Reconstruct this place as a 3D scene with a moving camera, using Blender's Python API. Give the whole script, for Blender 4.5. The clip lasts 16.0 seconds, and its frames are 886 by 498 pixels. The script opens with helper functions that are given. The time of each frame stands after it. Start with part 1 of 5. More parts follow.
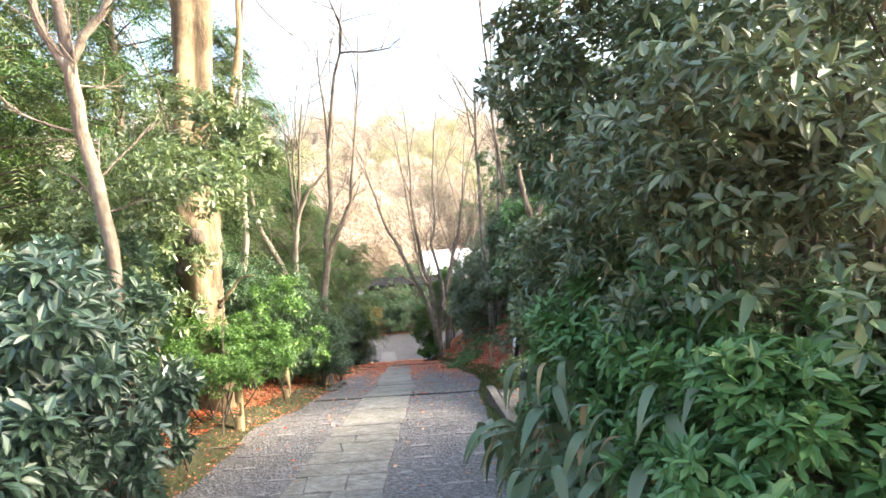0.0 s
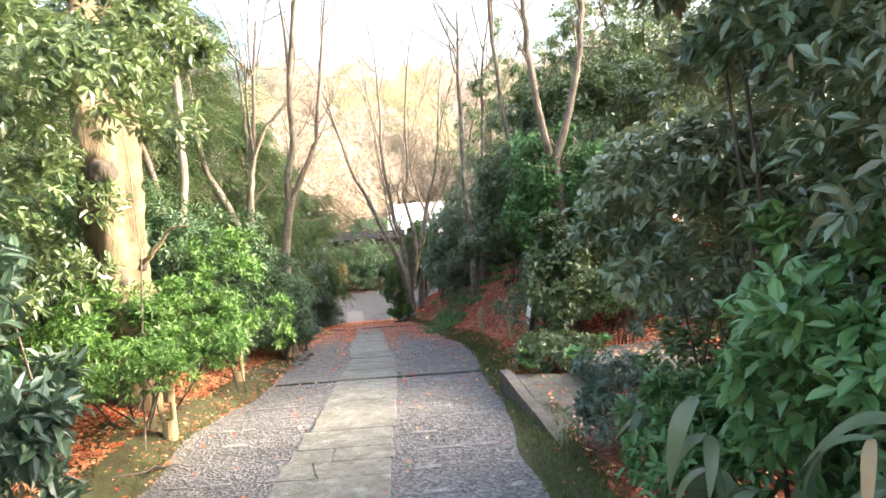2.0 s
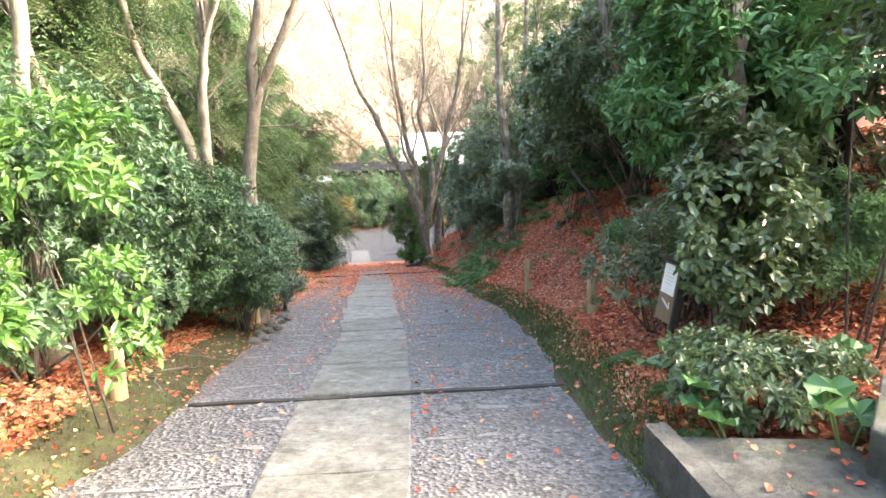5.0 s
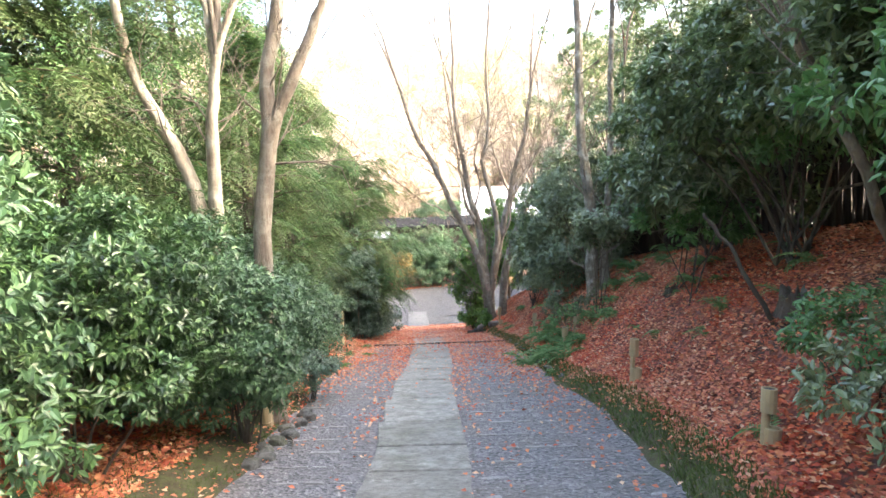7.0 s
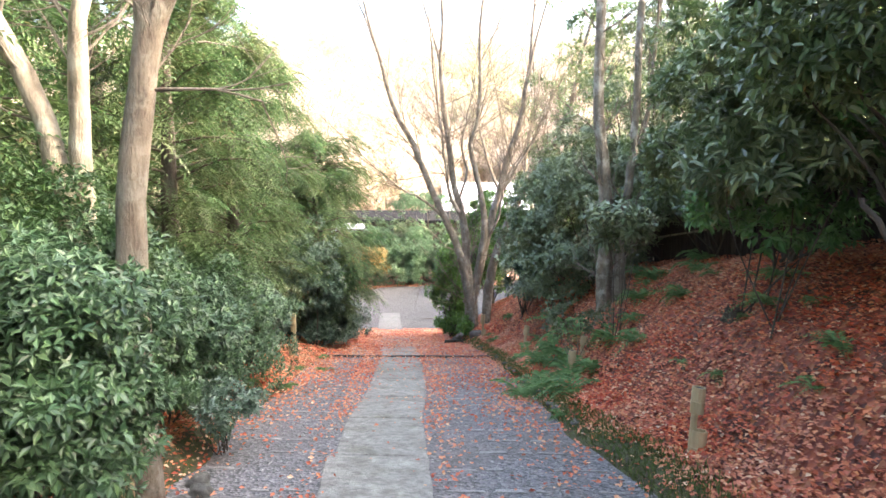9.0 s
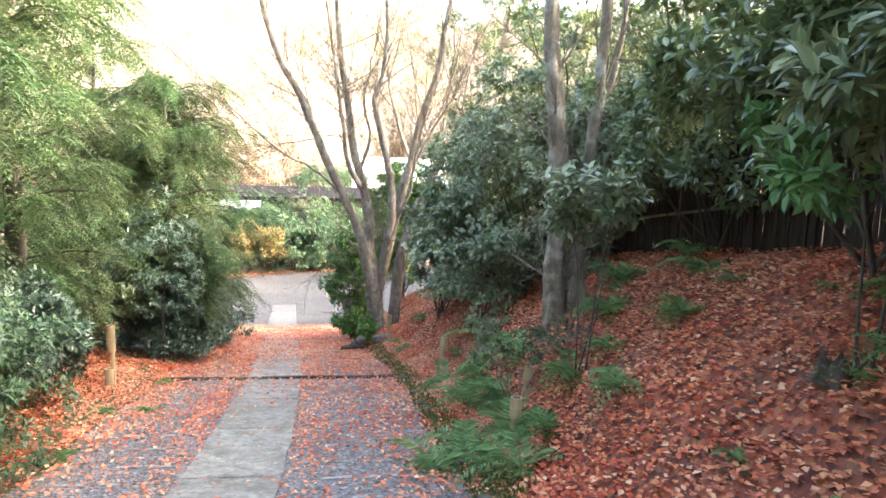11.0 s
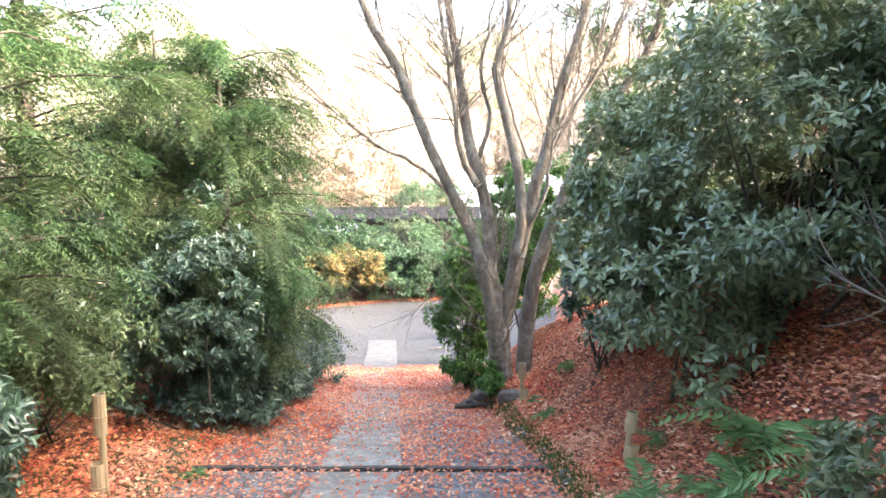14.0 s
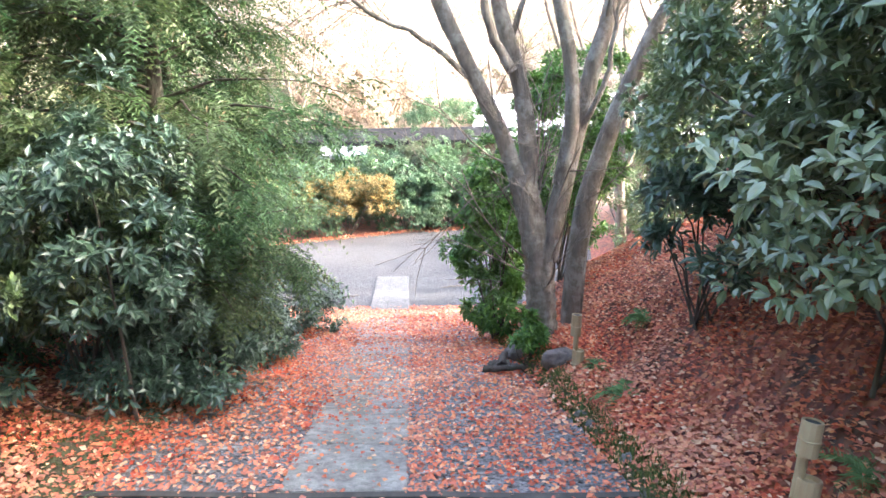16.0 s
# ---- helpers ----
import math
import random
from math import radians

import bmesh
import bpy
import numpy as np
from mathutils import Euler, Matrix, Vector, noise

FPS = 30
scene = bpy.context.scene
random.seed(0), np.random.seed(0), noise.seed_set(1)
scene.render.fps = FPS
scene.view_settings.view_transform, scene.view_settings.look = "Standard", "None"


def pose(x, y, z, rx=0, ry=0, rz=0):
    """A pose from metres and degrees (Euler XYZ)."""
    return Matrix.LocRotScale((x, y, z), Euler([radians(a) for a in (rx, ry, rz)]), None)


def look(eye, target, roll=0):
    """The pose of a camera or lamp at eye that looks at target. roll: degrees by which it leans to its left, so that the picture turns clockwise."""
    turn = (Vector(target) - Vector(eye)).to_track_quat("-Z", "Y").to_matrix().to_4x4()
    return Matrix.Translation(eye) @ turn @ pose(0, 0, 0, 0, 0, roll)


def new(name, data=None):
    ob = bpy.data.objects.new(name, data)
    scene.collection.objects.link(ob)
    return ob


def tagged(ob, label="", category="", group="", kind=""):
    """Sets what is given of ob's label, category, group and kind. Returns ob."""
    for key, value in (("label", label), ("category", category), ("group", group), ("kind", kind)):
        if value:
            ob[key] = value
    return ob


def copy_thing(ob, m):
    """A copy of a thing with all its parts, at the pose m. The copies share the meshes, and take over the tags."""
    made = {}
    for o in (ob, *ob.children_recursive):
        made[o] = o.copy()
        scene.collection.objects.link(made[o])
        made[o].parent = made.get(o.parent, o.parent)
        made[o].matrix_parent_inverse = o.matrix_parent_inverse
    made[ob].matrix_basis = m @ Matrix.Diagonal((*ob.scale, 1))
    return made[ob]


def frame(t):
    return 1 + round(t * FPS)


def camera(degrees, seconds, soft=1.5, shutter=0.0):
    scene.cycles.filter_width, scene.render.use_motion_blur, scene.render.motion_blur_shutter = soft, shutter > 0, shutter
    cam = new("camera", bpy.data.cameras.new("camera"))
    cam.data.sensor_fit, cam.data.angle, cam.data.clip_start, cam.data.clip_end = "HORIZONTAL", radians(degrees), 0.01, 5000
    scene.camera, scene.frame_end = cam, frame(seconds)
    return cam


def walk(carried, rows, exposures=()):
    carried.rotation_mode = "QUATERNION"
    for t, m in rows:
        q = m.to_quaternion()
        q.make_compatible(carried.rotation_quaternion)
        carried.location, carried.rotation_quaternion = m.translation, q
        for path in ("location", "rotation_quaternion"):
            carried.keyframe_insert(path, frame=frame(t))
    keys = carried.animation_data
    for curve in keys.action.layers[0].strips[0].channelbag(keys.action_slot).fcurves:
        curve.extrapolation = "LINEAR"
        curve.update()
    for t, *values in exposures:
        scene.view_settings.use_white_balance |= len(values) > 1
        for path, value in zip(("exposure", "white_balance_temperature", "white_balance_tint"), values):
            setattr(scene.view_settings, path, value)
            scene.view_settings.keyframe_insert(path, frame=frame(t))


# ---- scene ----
cam = camera(66.6, 16.0, soft=1.6, shutter=0.0)
PATH = [
    (0, (-0.087, 0.23, 1.31), (-0.05, 2.227, 1.22), -3.3),
    (0.5, (-0.205, 0.683, 1.218), (0.028, 2.663, 1.055), -3.5),
    (1, (-0.306, 1.183, 1.193), (-0.102, 3.168, 1.06), -3.4),
    (1.5, (-0.384, 1.657, 1.165), (-0.178, 3.633, 0.93), -2.7),
    (2, (-0.418, 2.192, 1.131), (-0.276, 4.173, 0.903), -2.9),
    (2.5, (-0.44, 2.671, 1.073), (-0.227, 4.645, 0.825), -3.0),
    (3, (-0.417, 3.254, 1.003), (-0.304, 5.227, 0.7), -2.0),
    (3.5, (-0.448, 3.793, 0.915), (-0.334, 5.763, 0.59), -2.0),
    (3.7, (-0.455, 4.03, 0.872), (-0.378, 5.998, 0.526), -0.9),
    (5.8, (-0.456, 6.549, 0.505), (-0.35, 8.502, 0.091), -2.4),
    (6, (-0.448, 6.749, 0.499), (-0.432, 8.72, 0.164), -2.6),
    (6.5, (-0.499, 7.229, 0.418), (-0.531, 9.214, 0.179), -3.0),
    (7, (-0.478, 7.684, 0.35), (-0.55, 9.668, 0.11), -2.5),
    (7.5, (-0.509, 8.199, 0.298), (-0.662, 10.183, 0.1), -1.4),
    (8, (-0.517, 8.696, 0.208), (-0.575, 10.686, 0.016), -1.6),
    (8.5, (-0.542, 9.186, 0.152), (-0.639, 11.171, -0.076), -0.9),
    (8.7, (-0.564, 9.397, 0.111), (-0.612, 11.382, -0.132), -0.4),
    (10.8, (-0.231, 12.332, -0.158), (-0.152, 14.314, -0.414), 1.9),
    (11, (-0.246, 12.498, -0.218), (-0.005, 14.46, -0.52), 1.7),
    (11.5, (-0.279, 13.004, -0.298), (0.0, 14.964, -0.586), 1.1),
    (12, (-0.345, 13.479, -0.379), (-0.1, 15.447, -0.631), -0.1),
    (12.5, (-0.348, 13.969, -0.47), (0.014, 15.912, -0.78), 3.0),
    (13, (-0.377, 14.465, -0.541), (-0.247, 16.441, -0.82), 2.5),
    (13.5, (-0.411, 14.948, -0.658), (-0.198, 16.914, -0.956), 3.4),
    (14, (-0.46, 15.465, -0.741), (-0.517, 17.451, -0.968), -0.4),
    (14.5, (-0.491, 15.938, -0.844), (-0.54, 17.928, -1.033), -3.0),
    (15, (-0.499, 16.497, -0.977), (-0.661, 18.468, -1.274), -3.5),
    (15.5, (-0.536, 17.006, -1.1), (-0.636, 18.965, -1.491), -3.7),
    (16, (-0.577, 17.557, -1.157), (-0.683, 19.508, -1.586), -1.3),
]
EXPOSURES = [(0.0, 2.95, 6350, 9), (3.5, 3.3, 6600, 9), (6.0, 3.7, 6250, 9), (8.5, 3.75, 6400, 11), (11.0, 4.1, 6500, 10), (14.0, 4.1, 6200, 11), (15.0, 3.87, 5900, 11), (15.5, 4.0, 5850, 12), (16.0, 4.15, 5850, 12)]
walk(cam, [(t, look(eye, target, roll)) for t, eye, target, roll in PATH], EXPOSURES)

# ---- world and sun ----
SUN_DIR = Vector((0.88, -0.04, 0.46)).normalized()
world = bpy.data.worlds.new("sky")
scene.world = world
world.use_nodes = True
wn = world.node_tree.nodes
sky = wn.new("ShaderNodeTexSky")
sky.sky_type = 'NISHITA'
sky.sun_disc = False
sky.sun_elevation = math.asin(SUN_DIR.z)
sky.sun_rotation = math.atan2(SUN_DIR.x, SUN_DIR.y)
sky.air_density = 1.0
sky.dust_density = 8.0
sky.ozone_density = 0.6
world.node_tree.links.new(sky.outputs[0], wn["Background"].inputs[0])
wn["Background"].inputs[1].default_value = 0.15
sun = new("sun", bpy.data.lights.new("sun", 'SUN'))
sun.data.energy = 1.2
sun.data.angle = radians(1.5)
sun.data.color = (1.0, 0.92, 0.80)
sun.matrix_world = look(SUN_DIR * 60, (0, 0, 0))

# ---- materials ----
MATS = {}


class Nodes:
    def __init__(self, name):
        self.m = bpy.data.materials.new(name)
        self.m.use_nodes = True
        self.t = self.m.node_tree
        self.b = self.t.nodes["Principled BSDF"]
        self.out = self.t.nodes["Material Output"]
        MATS[name] = self.m

    def add(self, kind, **sets):
        n = self.t.nodes.new(kind)
        for k, v in sets.items():
            n.inputs[k.replace("_", " ")].default_value = v
        return n

    def link(self, a, b):
        self.t.links.new(a, b)

    def coords(self, world_space=True):
        if world_space:
            return self.add("ShaderNodeNewGeometry").outputs["Position"]
        return self.add("ShaderNodeTexCoord").outputs["Object"]

    def noise(self, scale, detail=4.0, rough=0.55, vec=None, stretch=None):
        n = self.add("ShaderNodeTexNoise", Scale=scale, Detail=detail, Roughness=rough)
        v = vec or self.coords()
        if stretch:
            mp = self.add("ShaderNodeMapping", Scale=stretch)
            self.link(v, mp.inputs["Vector"])
            v = mp.outputs[0]
        self.link(v, n.inputs["Vector"])
        return n.outputs["Fac"]

    def voronoi(self, scale, feature='F1', out="Distance"):
        n = self.add("ShaderNodeTexVoronoi", Scale=scale)
        n.feature = feature
        self.link(self.coords(), n.inputs["Vector"])
        return n.outputs[out]

    def ramp(self, fac, stops):
        n = self.add("ShaderNodeValToRGB")
        els = n.color_ramp.elements
        while len(els) < len(stops):
            els.new(0.5)
        for e, (p, c) in zip(els, stops):
            e.position = p
            e.color = (*c, 1) if len(c) == 3 else c
        self.link(fac, n.inputs["Fac"])
        return n.outputs["Color"]

    def mix(self, fac, a, b, blend='MIX'):
        n = self.t.nodes.new("ShaderNodeMix")
        n.data_type = 'RGBA'
        n.blend_type = blend
        for idx, v in ((0, fac), (6, a), (7, b)):
            if hasattr(v, "node"):
                self.link(v, n.inputs[idx])
            else:
                n.inputs[idx].default_value = v if idx == 0 else (*v, 1)
        return n.outputs[2]

    def bump(self, height, strength=0.5, distance=0.02):
        n = self.add("ShaderNodeBump", Strength=strength, Distance=distance)
        self.link(height, n.inputs["Height"])
        self.link(n.outputs[0], self.b.inputs["Normal"])

    def colour(self, c):
        self.link(c, self.b.inputs["Base Color"])

    def rough(self, v):
        self.b.inputs["Roughness"].default_value = v


def leaf_material(name, stops, rough=0.4, through_light=0.25, gloss=0.5):
    """Leaves: one colour a leaf from the stops, a little light passing through."""
    n = Nodes(name)
    geo = n.add("ShaderNodeNewGeometry")
    c = n.ramp(geo.outputs["Random Per Island"], stops)
    big = n.noise(1.3, 2.0)
    c = n.mix(n.ramp(big, [(0.35, (0, 0, 0)), (0.7, (0.35, 0.35, 0.35))]), c, stops[-1][1], 'MIX')
    n.colour(c)
    n.rough(rough)
    n.b.inputs["Specular IOR Level"].default_value = gloss
    tr = n.add("ShaderNodeBsdfTranslucent")
    n.link(c, tr.inputs["Color"])
    mx = n.add("ShaderNodeMixShader")
    mx.inputs[0].default_value = through_light
    n.link(n.b.outputs[0], mx.inputs[1])
    n.link(tr.outputs[0], mx.inputs[2])
    n.link(mx.outputs[0], n.out.inputs["Surface"])
    return n.m


def bark_material(name, dark, light, patch=None, scale=9.0):
    n = Nodes(name)
    f = n.noise(scale, 6.0, 0.65, stretch=(1.0, 1.0, 0.35))
    c = n.ramp(f, [(0.32, dark), (0.62, light)])
    if patch:
        g = n.noise(5.5, 7.0, 0.7)
        c = n.mix(n.ramp(g, [(0.5, (0, 0, 0)), (0.62, (0.55, 0.55, 0.55))]), c, patch)
    n.colour(c)
    n.rough(0.85)
    h = n.noise(scale * 4, 5.0, 0.7, stretch=(1.0, 1.0, 0.3))
    n.bump(h, 1.0, 0.02)
    return n.m


def ground_material():
    n = Nodes("forest_floor")
    f = n.noise(2.2, 6.0, 0.6)
    leaf = n.voronoi(26.0, out="Color")
    sep = n.add("ShaderNodeSeparateColor")
    n.link(leaf, sep.inputs[0])
    red = n.ramp(sep.outputs[0], [(0.0, (0.07, 0.020, 0.012)), (0.35, (0.19, 0.040, 0.020)), (0.7, (0.31, 0.078, 0.034)), (1.0, (0.40, 0.16, 0.07))])
    soil = n.ramp(f, [(0.3, (0.030, 0.022, 0.013)), (0.7, (0.075, 0.052, 0.030))])
    cover = n.ramp(f, [(0.33, (0.2, 0.2, 0.2)), (0.5, (0.95, 0.95, 0.95))])
    near = n.mix(cover, soil, red)
    pos = n.add("ShaderNodeSeparateXYZ")
    n.link(n.coords(), pos.inputs[0])
    far = n.add("ShaderNodeMapRange", From_Min=33.0, From_Max=45.0)
    n.link(pos.outputs[1], far.inputs["Value"])
    dry = n.ramp(f, [(0.3, (0.20, 0.15, 0.10)), (0.7, (0.32, 0.24, 0.17))])
    n.colour(n.mix(far.outputs[0], near, dry))
    n.rough(0.8)
    n.bump(n.voronoi(26.0), 0.6, 0.02)
    return n.m


def moss_material():
    n = Nodes("moss")
    f = n.noise(7.0, 8.0, 0.75)
    fine = n.noise(70.0, 4.0, 0.7)
    c = n.ramp(f, [(0.3, (0.050, 0.034, 0.020)), (0.45, (0.062, 0.052, 0.024)), (0.58, (0.070, 0.085, 0.026)), (0.78, (0.11, 0.125, 0.038))])
    c = n.mix(n.ramp(fine, [(0.4, (0.0, 0.0, 0.0)), (0.8, (0.6, 0.6, 0.6))]), c, (0.15, 0.14, 0.06))
    n.colour(c)
    n.rough(0.95)
    n.bump(n.noise(60.0, 5.0, 0.75), 0.9, 0.02)
    return n.m


def gravel_material(name="gravel", tone=1.0):
    n = Nodes(name)
    cell = n.voronoi(46.0, out="Color")
    sep = n.add("ShaderNodeSeparateColor")
    n.link(cell, sep.inputs[0])
    t = tone
    c = n.ramp(sep.outputs[0], [(0.0, (0.055 * t, 0.053 * t, 0.052 * t)), (0.45, (0.135 * t, 0.128 * t, 0.128 * t)), (0.85, (0.195 * t, 0.185 * t, 0.178 * t)), (1.0, (0.27 * t, 0.255 * t, 0.24 * t))])
    big = n.noise(1.7, 5.0, 0.6)
    c = n.mix(n.ramp(big, [(0.4, (0.0, 0.0, 0.0)), (0.7, (0.55, 0.55, 0.55))]), c, (0.12 * t, 0.105 * t, 0.085 * t), 'MIX')
    n.colour(c)
    n.rough(0.7)
    n.bump(n.voronoi(46.0), 1.0, 0.018)
    return n.m


def stone_material(name, dark, light, moss=0.25, rough=0.75, scale=6.0):
    n = Nodes(name)
    f = n.noise(scale, 7.0, 0.65)
    c = n.ramp(f, [(0.3, dark), (0.65, light)])
    info = n.add("ShaderNodeObjectInfo")
    c = n.mix(n.ramp(info.outputs["Random"], [(0.0, (0.0, 0.0, 0.0)), (1.0, (0.5, 0.5, 0.5))]), c, tuple(0.8 * a for a in dark))
    g = n.noise(2.6, 5.0, 0.7)
    c = n.mix(n.ramp(g, [(0.5, (0, 0, 0)), (0.66, (moss, moss, moss))]), c, (0.10, 0.11, 0.045))
    n.colour(c)
    pit = n.noise(21.0, 8.0, 0.75)
    c2 = n.mix(n.ramp(pit, [(0.40, (0.5, 0.5, 0.5)), (0.54, (0.0, 0.0, 0.0))]), c, tuple(0.45 * a for a in dark))
    pale = n.noise(7.0, 8.0, 0.8)
    c2 = n.mix(n.ramp(pale, [(0.56, (0.0, 0.0, 0.0)), (0.68, (0.6, 0.6, 0.6))]), c2, tuple(min(1.45 * a, 0.6) for a in light))
    n.colour(c2)
    n.rough(rough)
    n.bump(n.noise(32.0, 8.0, 0.75), 1.0, 0.02)
    return n.m


def plain_material(name, dark, light, scale=20.0, rough=0.7, stretch=None, metal=0.0):
    n = Nodes(name)
    c = n.ramp(n.noise(scale, 5.0, 0.6, stretch=stretch), [(0.3, dark), (0.7, light)])
    n.colour(c)
    n.rough(rough)
    n.b.inputs["Metallic"].default_value = metal
    n.bump(n.noise(scale * 3, 4.0, 0.6, stretch=stretch), 0.3, 0.005)
    return n.m


leaf_material("leaf_dark", [(0.0, (0.050, 0.092, 0.042)), (0.5, (0.092, 0.165, 0.074)), (0.985, (0.15, 0.22, 0.110)), (1.0, (0.22, 0.14, 0.07))], 0.34, 0.2, 0.7)
leaf_material("leaf_grey", [(0.0, (0.036, 0.072, 0.042)), (0.6, (0.070, 0.125, 0.072)), (1.0, (0.12, 0.185, 0.11))], 0.32, 0.16, 0.8)
leaf_material("leaf_bright", [(0.0, (0.045, 0.11, 0.024)), (0.6, (0.085, 0.19, 0.035)), (1.0, (0.17, 0.30, 0.06))], 0.42, 0.32, 0.5)
leaf_material("leaf_mid", [(0.0, (0.056, 0.092, 0.030)), (0.6, (0.118, 0.176, 0.060)), (1.0, (0.20, 0.26, 0.11))], 0.28, 0.28, 0.9)
leaf_material("leaf_conifer", [(0.0, (0.034, 0.076, 0.030)), (0.55, (0.066, 0.140, 0.046)), (0.96, (0.115, 0.205, 0.072)), (1.0, (0.20, 0.14, 0.07))], 0.5, 0.38, 0.35)
leaf_material("leaf_bright2", [(0.0, (0.055, 0.14, 0.040)), (0.6, (0.095, 0.21, 0.060)), (1.0, (0.15, 0.28, 0.09))], 0.38, 0.25, 0.55)
leaf_material("leaf_azalea", [(0.0, (0.036, 0.076, 0.032)), (0.6, (0.065, 0.13, 0.052)), (1.0, (0.12, 0.20, 0.08))], 0.38, 0.2, 0.6)
leaf_material("leaf_olive", [(0.0, (0.05, 0.08, 0.035)), (0.7, (0.10, 0.14, 0.06)), (0.95, (0.14, 0.17, 0.08)), (1.0, (0.26, 0.15, 0.06))], 0.4, 0.2, 0.5)
leaf_material("leaf_dry", [(0.0, (0.30, 0.20, 0.09)), (1.0, (0.42, 0.32, 0.18))], 0.6, 0.25, 0.3)
leaf_material("leaf_sasa", [(0.0, (0.055, 0.105, 0.055)), (0.7, (0.09, 0.165, 0.085)), (0.95, (0.14, 0.22, 0.11)), (1.0, (0.34, 0.28, 0.14))], 0.40, 0.25, 0.5)
leaf_material("leaf_fern", [(0.0, (0.10, 0.185, 0.062)), (0.7, (0.18, 0.31, 0.11)), (1.0, (0.24, 0.38, 0.16))], 0.5, 0.3, 0.45)
leaf_material("leaf_yellow", [(0.0, (0.08, 0.085, 0.03)), (0.45, (0.20, 0.145, 0.045)), (1.0, (0.30, 0.215, 0.08))], 0.6, 0.3, 0.3)
leaf_material("leaf_fallen", [(0.0, (0.20, 0.026, 0.013)), (0.25, (0.46, 0.068, 0.028)), (0.62, (0.63, 0.140, 0.052)), (0.86, (0.70, 0.28, 0.11)), (1.0, (0.74, 0.52, 0.33))], 0.6, 0.1, 0.4)
leaf_material("grass_blade", [(0.0, (0.05, 0.09, 0.022)), (0.7, (0.10, 0.155, 0.04)), (1.0, (0.17, 0.18, 0.06))], 0.6, 0.25, 0.3)
# hillside crowns: distance haze is mixed into these pale leaf colours
leaf_material("autumn_haze", [(0.0, (0.40, 0.335, 0.27)), (0.5, (0.50, 0.425, 0.35)), (1.0, (0.58, 0.52, 0.43))], 0.8, 0.3, 0.2)
leaf_material("olive_haze", [(0.0, (0.30, 0.31, 0.17)), (0.5, (0.40, 0.41, 0.24)), (1.0, (0.50, 0.50, 0.31))], 0.8, 0.3, 0.2)
leaf_material("leaf_laurel", [(0.0, (0.028, 0.056, 0.032)), (0.6, (0.055, 0.100, 0.055)), (1.0, (0.10, 0.155, 0.09))], 0.34, 0.16, 0.7)
leaf_material("leaf_silver", [(0.0, (0.085, 0.122, 0.052)), (0.6, (0.155, 0.205, 0.090)), (1.0, (0.24, 0.285, 0.145))], 0.32, 0.2, 0.9)
leaf_material("leaf_box", [(0.0, (0.028, 0.066, 0.020)), (0.6, (0.052, 0.112, 0.032)), (1.0, (0.095, 0.165, 0.052))], 0.36, 0.2, 0.6)
bark_material("bark_maple", (0.095, 0.078, 0.056), (0.215, 0.18, 0.14), (0.36, 0.35, 0.30), 15.0)
bark_material("bark_grey", (0.095, 0.070, 0.048), (0.235, 0.190, 0.140), (0.32, 0.30, 0.24), 14.0)
bark_material("bark_pale", (0.14, 0.11, 0.075), (0.34, 0.29, 0.215), (0.42, 0.39, 0.31), 12.0)
bark_material("bark_dark", (0.035, 0.026, 0.019), (0.10, 0.078, 0.058), (0.10, 0.11, 0.07))
bark_material("twig", (0.10, 0.078, 0.058), (0.22, 0.18, 0.14))
# hillside twigs: pale and low in contrast, haze put into the colour
bark_material("twig_haze", (0.30, 0.25, 0.20), (0.42, 0.35, 0.28))
bark_material("bark_buff", (0.075, 0.048, 0.026), (0.24, 0.18, 0.10), (0.29, 0.23, 0.135), 6.0)
bark_material("bark_mottled", (0.11, 0.088, 0.062), (0.25, 0.215, 0.16), (0.52, 0.50, 0.42), 16.0)
ground_material()
moss_material()
gravel_material("gravel", 1.12)
gravel_material("court_gravel", 0.42)
stone_material("slab_stone", (0.19, 0.178, 0.15), (0.41, 0.39, 0.34), 0.4)
stone_material("slab_stone_pale", (0.095, 0.09, 0.083), (0.165, 0.158, 0.15), 0.15)
stone_material("chip_stone", (0.24, 0.23, 0.215), (0.44, 0.42, 0.39), 0.15)
stone_material("rock", (0.09, 0.07, 0.058), (0.22, 0.18, 0.155), 0.5)
stone_material("concrete", (0.085, 0.082, 0.068), (0.21, 0.20, 0.175), 0.7)
plain_material("timber_dark", (0.030, 0.026, 0.020), (0.075, 0.064, 0.050), 12, 0.8, (1.0, 0.2, 1.0))
plain_material("bamboo", (0.30, 0.22, 0.11), (0.50, 0.40, 0.23), 9, 0.55, (1.0, 1.0, 0.15))
plain_material("wood_board", (0.16, 0.10, 0.055), (0.26, 0.17, 0.10), 8, 0.7, (1.0, 1.0, 0.1))
plain_material("black_metal", (0.012, 0.012, 0.012), (0.03, 0.03, 0.03), 20, 0.5)
plain_material("paper_white", (0.72, 0.72, 0.70), (0.82, 0.82, 0.80), 4, 0.5)
plain_material("roof_tile", (0.012, 0.012, 0.013), (0.032, 0.032, 0.034), 9, 0.85)
plain_material("roof_pale", (0.55, 0.56, 0.60), (0.72, 0.73, 0.78), 3, 0.4)
plain_material("roof_grey", (0.25, 0.26, 0.28), (0.4, 0.41, 0.44), 9, 0.5)
MATS["roof_tile"].node_tree.nodes["Principled BSDF"].inputs["Specular IOR Level"].default_value = 0.0
plain_material("brushwood", (0.016, 0.011, 0.008), (0.050, 0.034, 0.024), 30, 0.9, (1.0, 1.0, 0.1))
plain_material("wall_plaster", (0.035, 0.028, 0.022), (0.07, 0.058, 0.045), 5, 0.9)
plain_material("seam_dark", (0.02, 0.019, 0.017), (0.05, 0.046, 0.04), 20, 0.9)


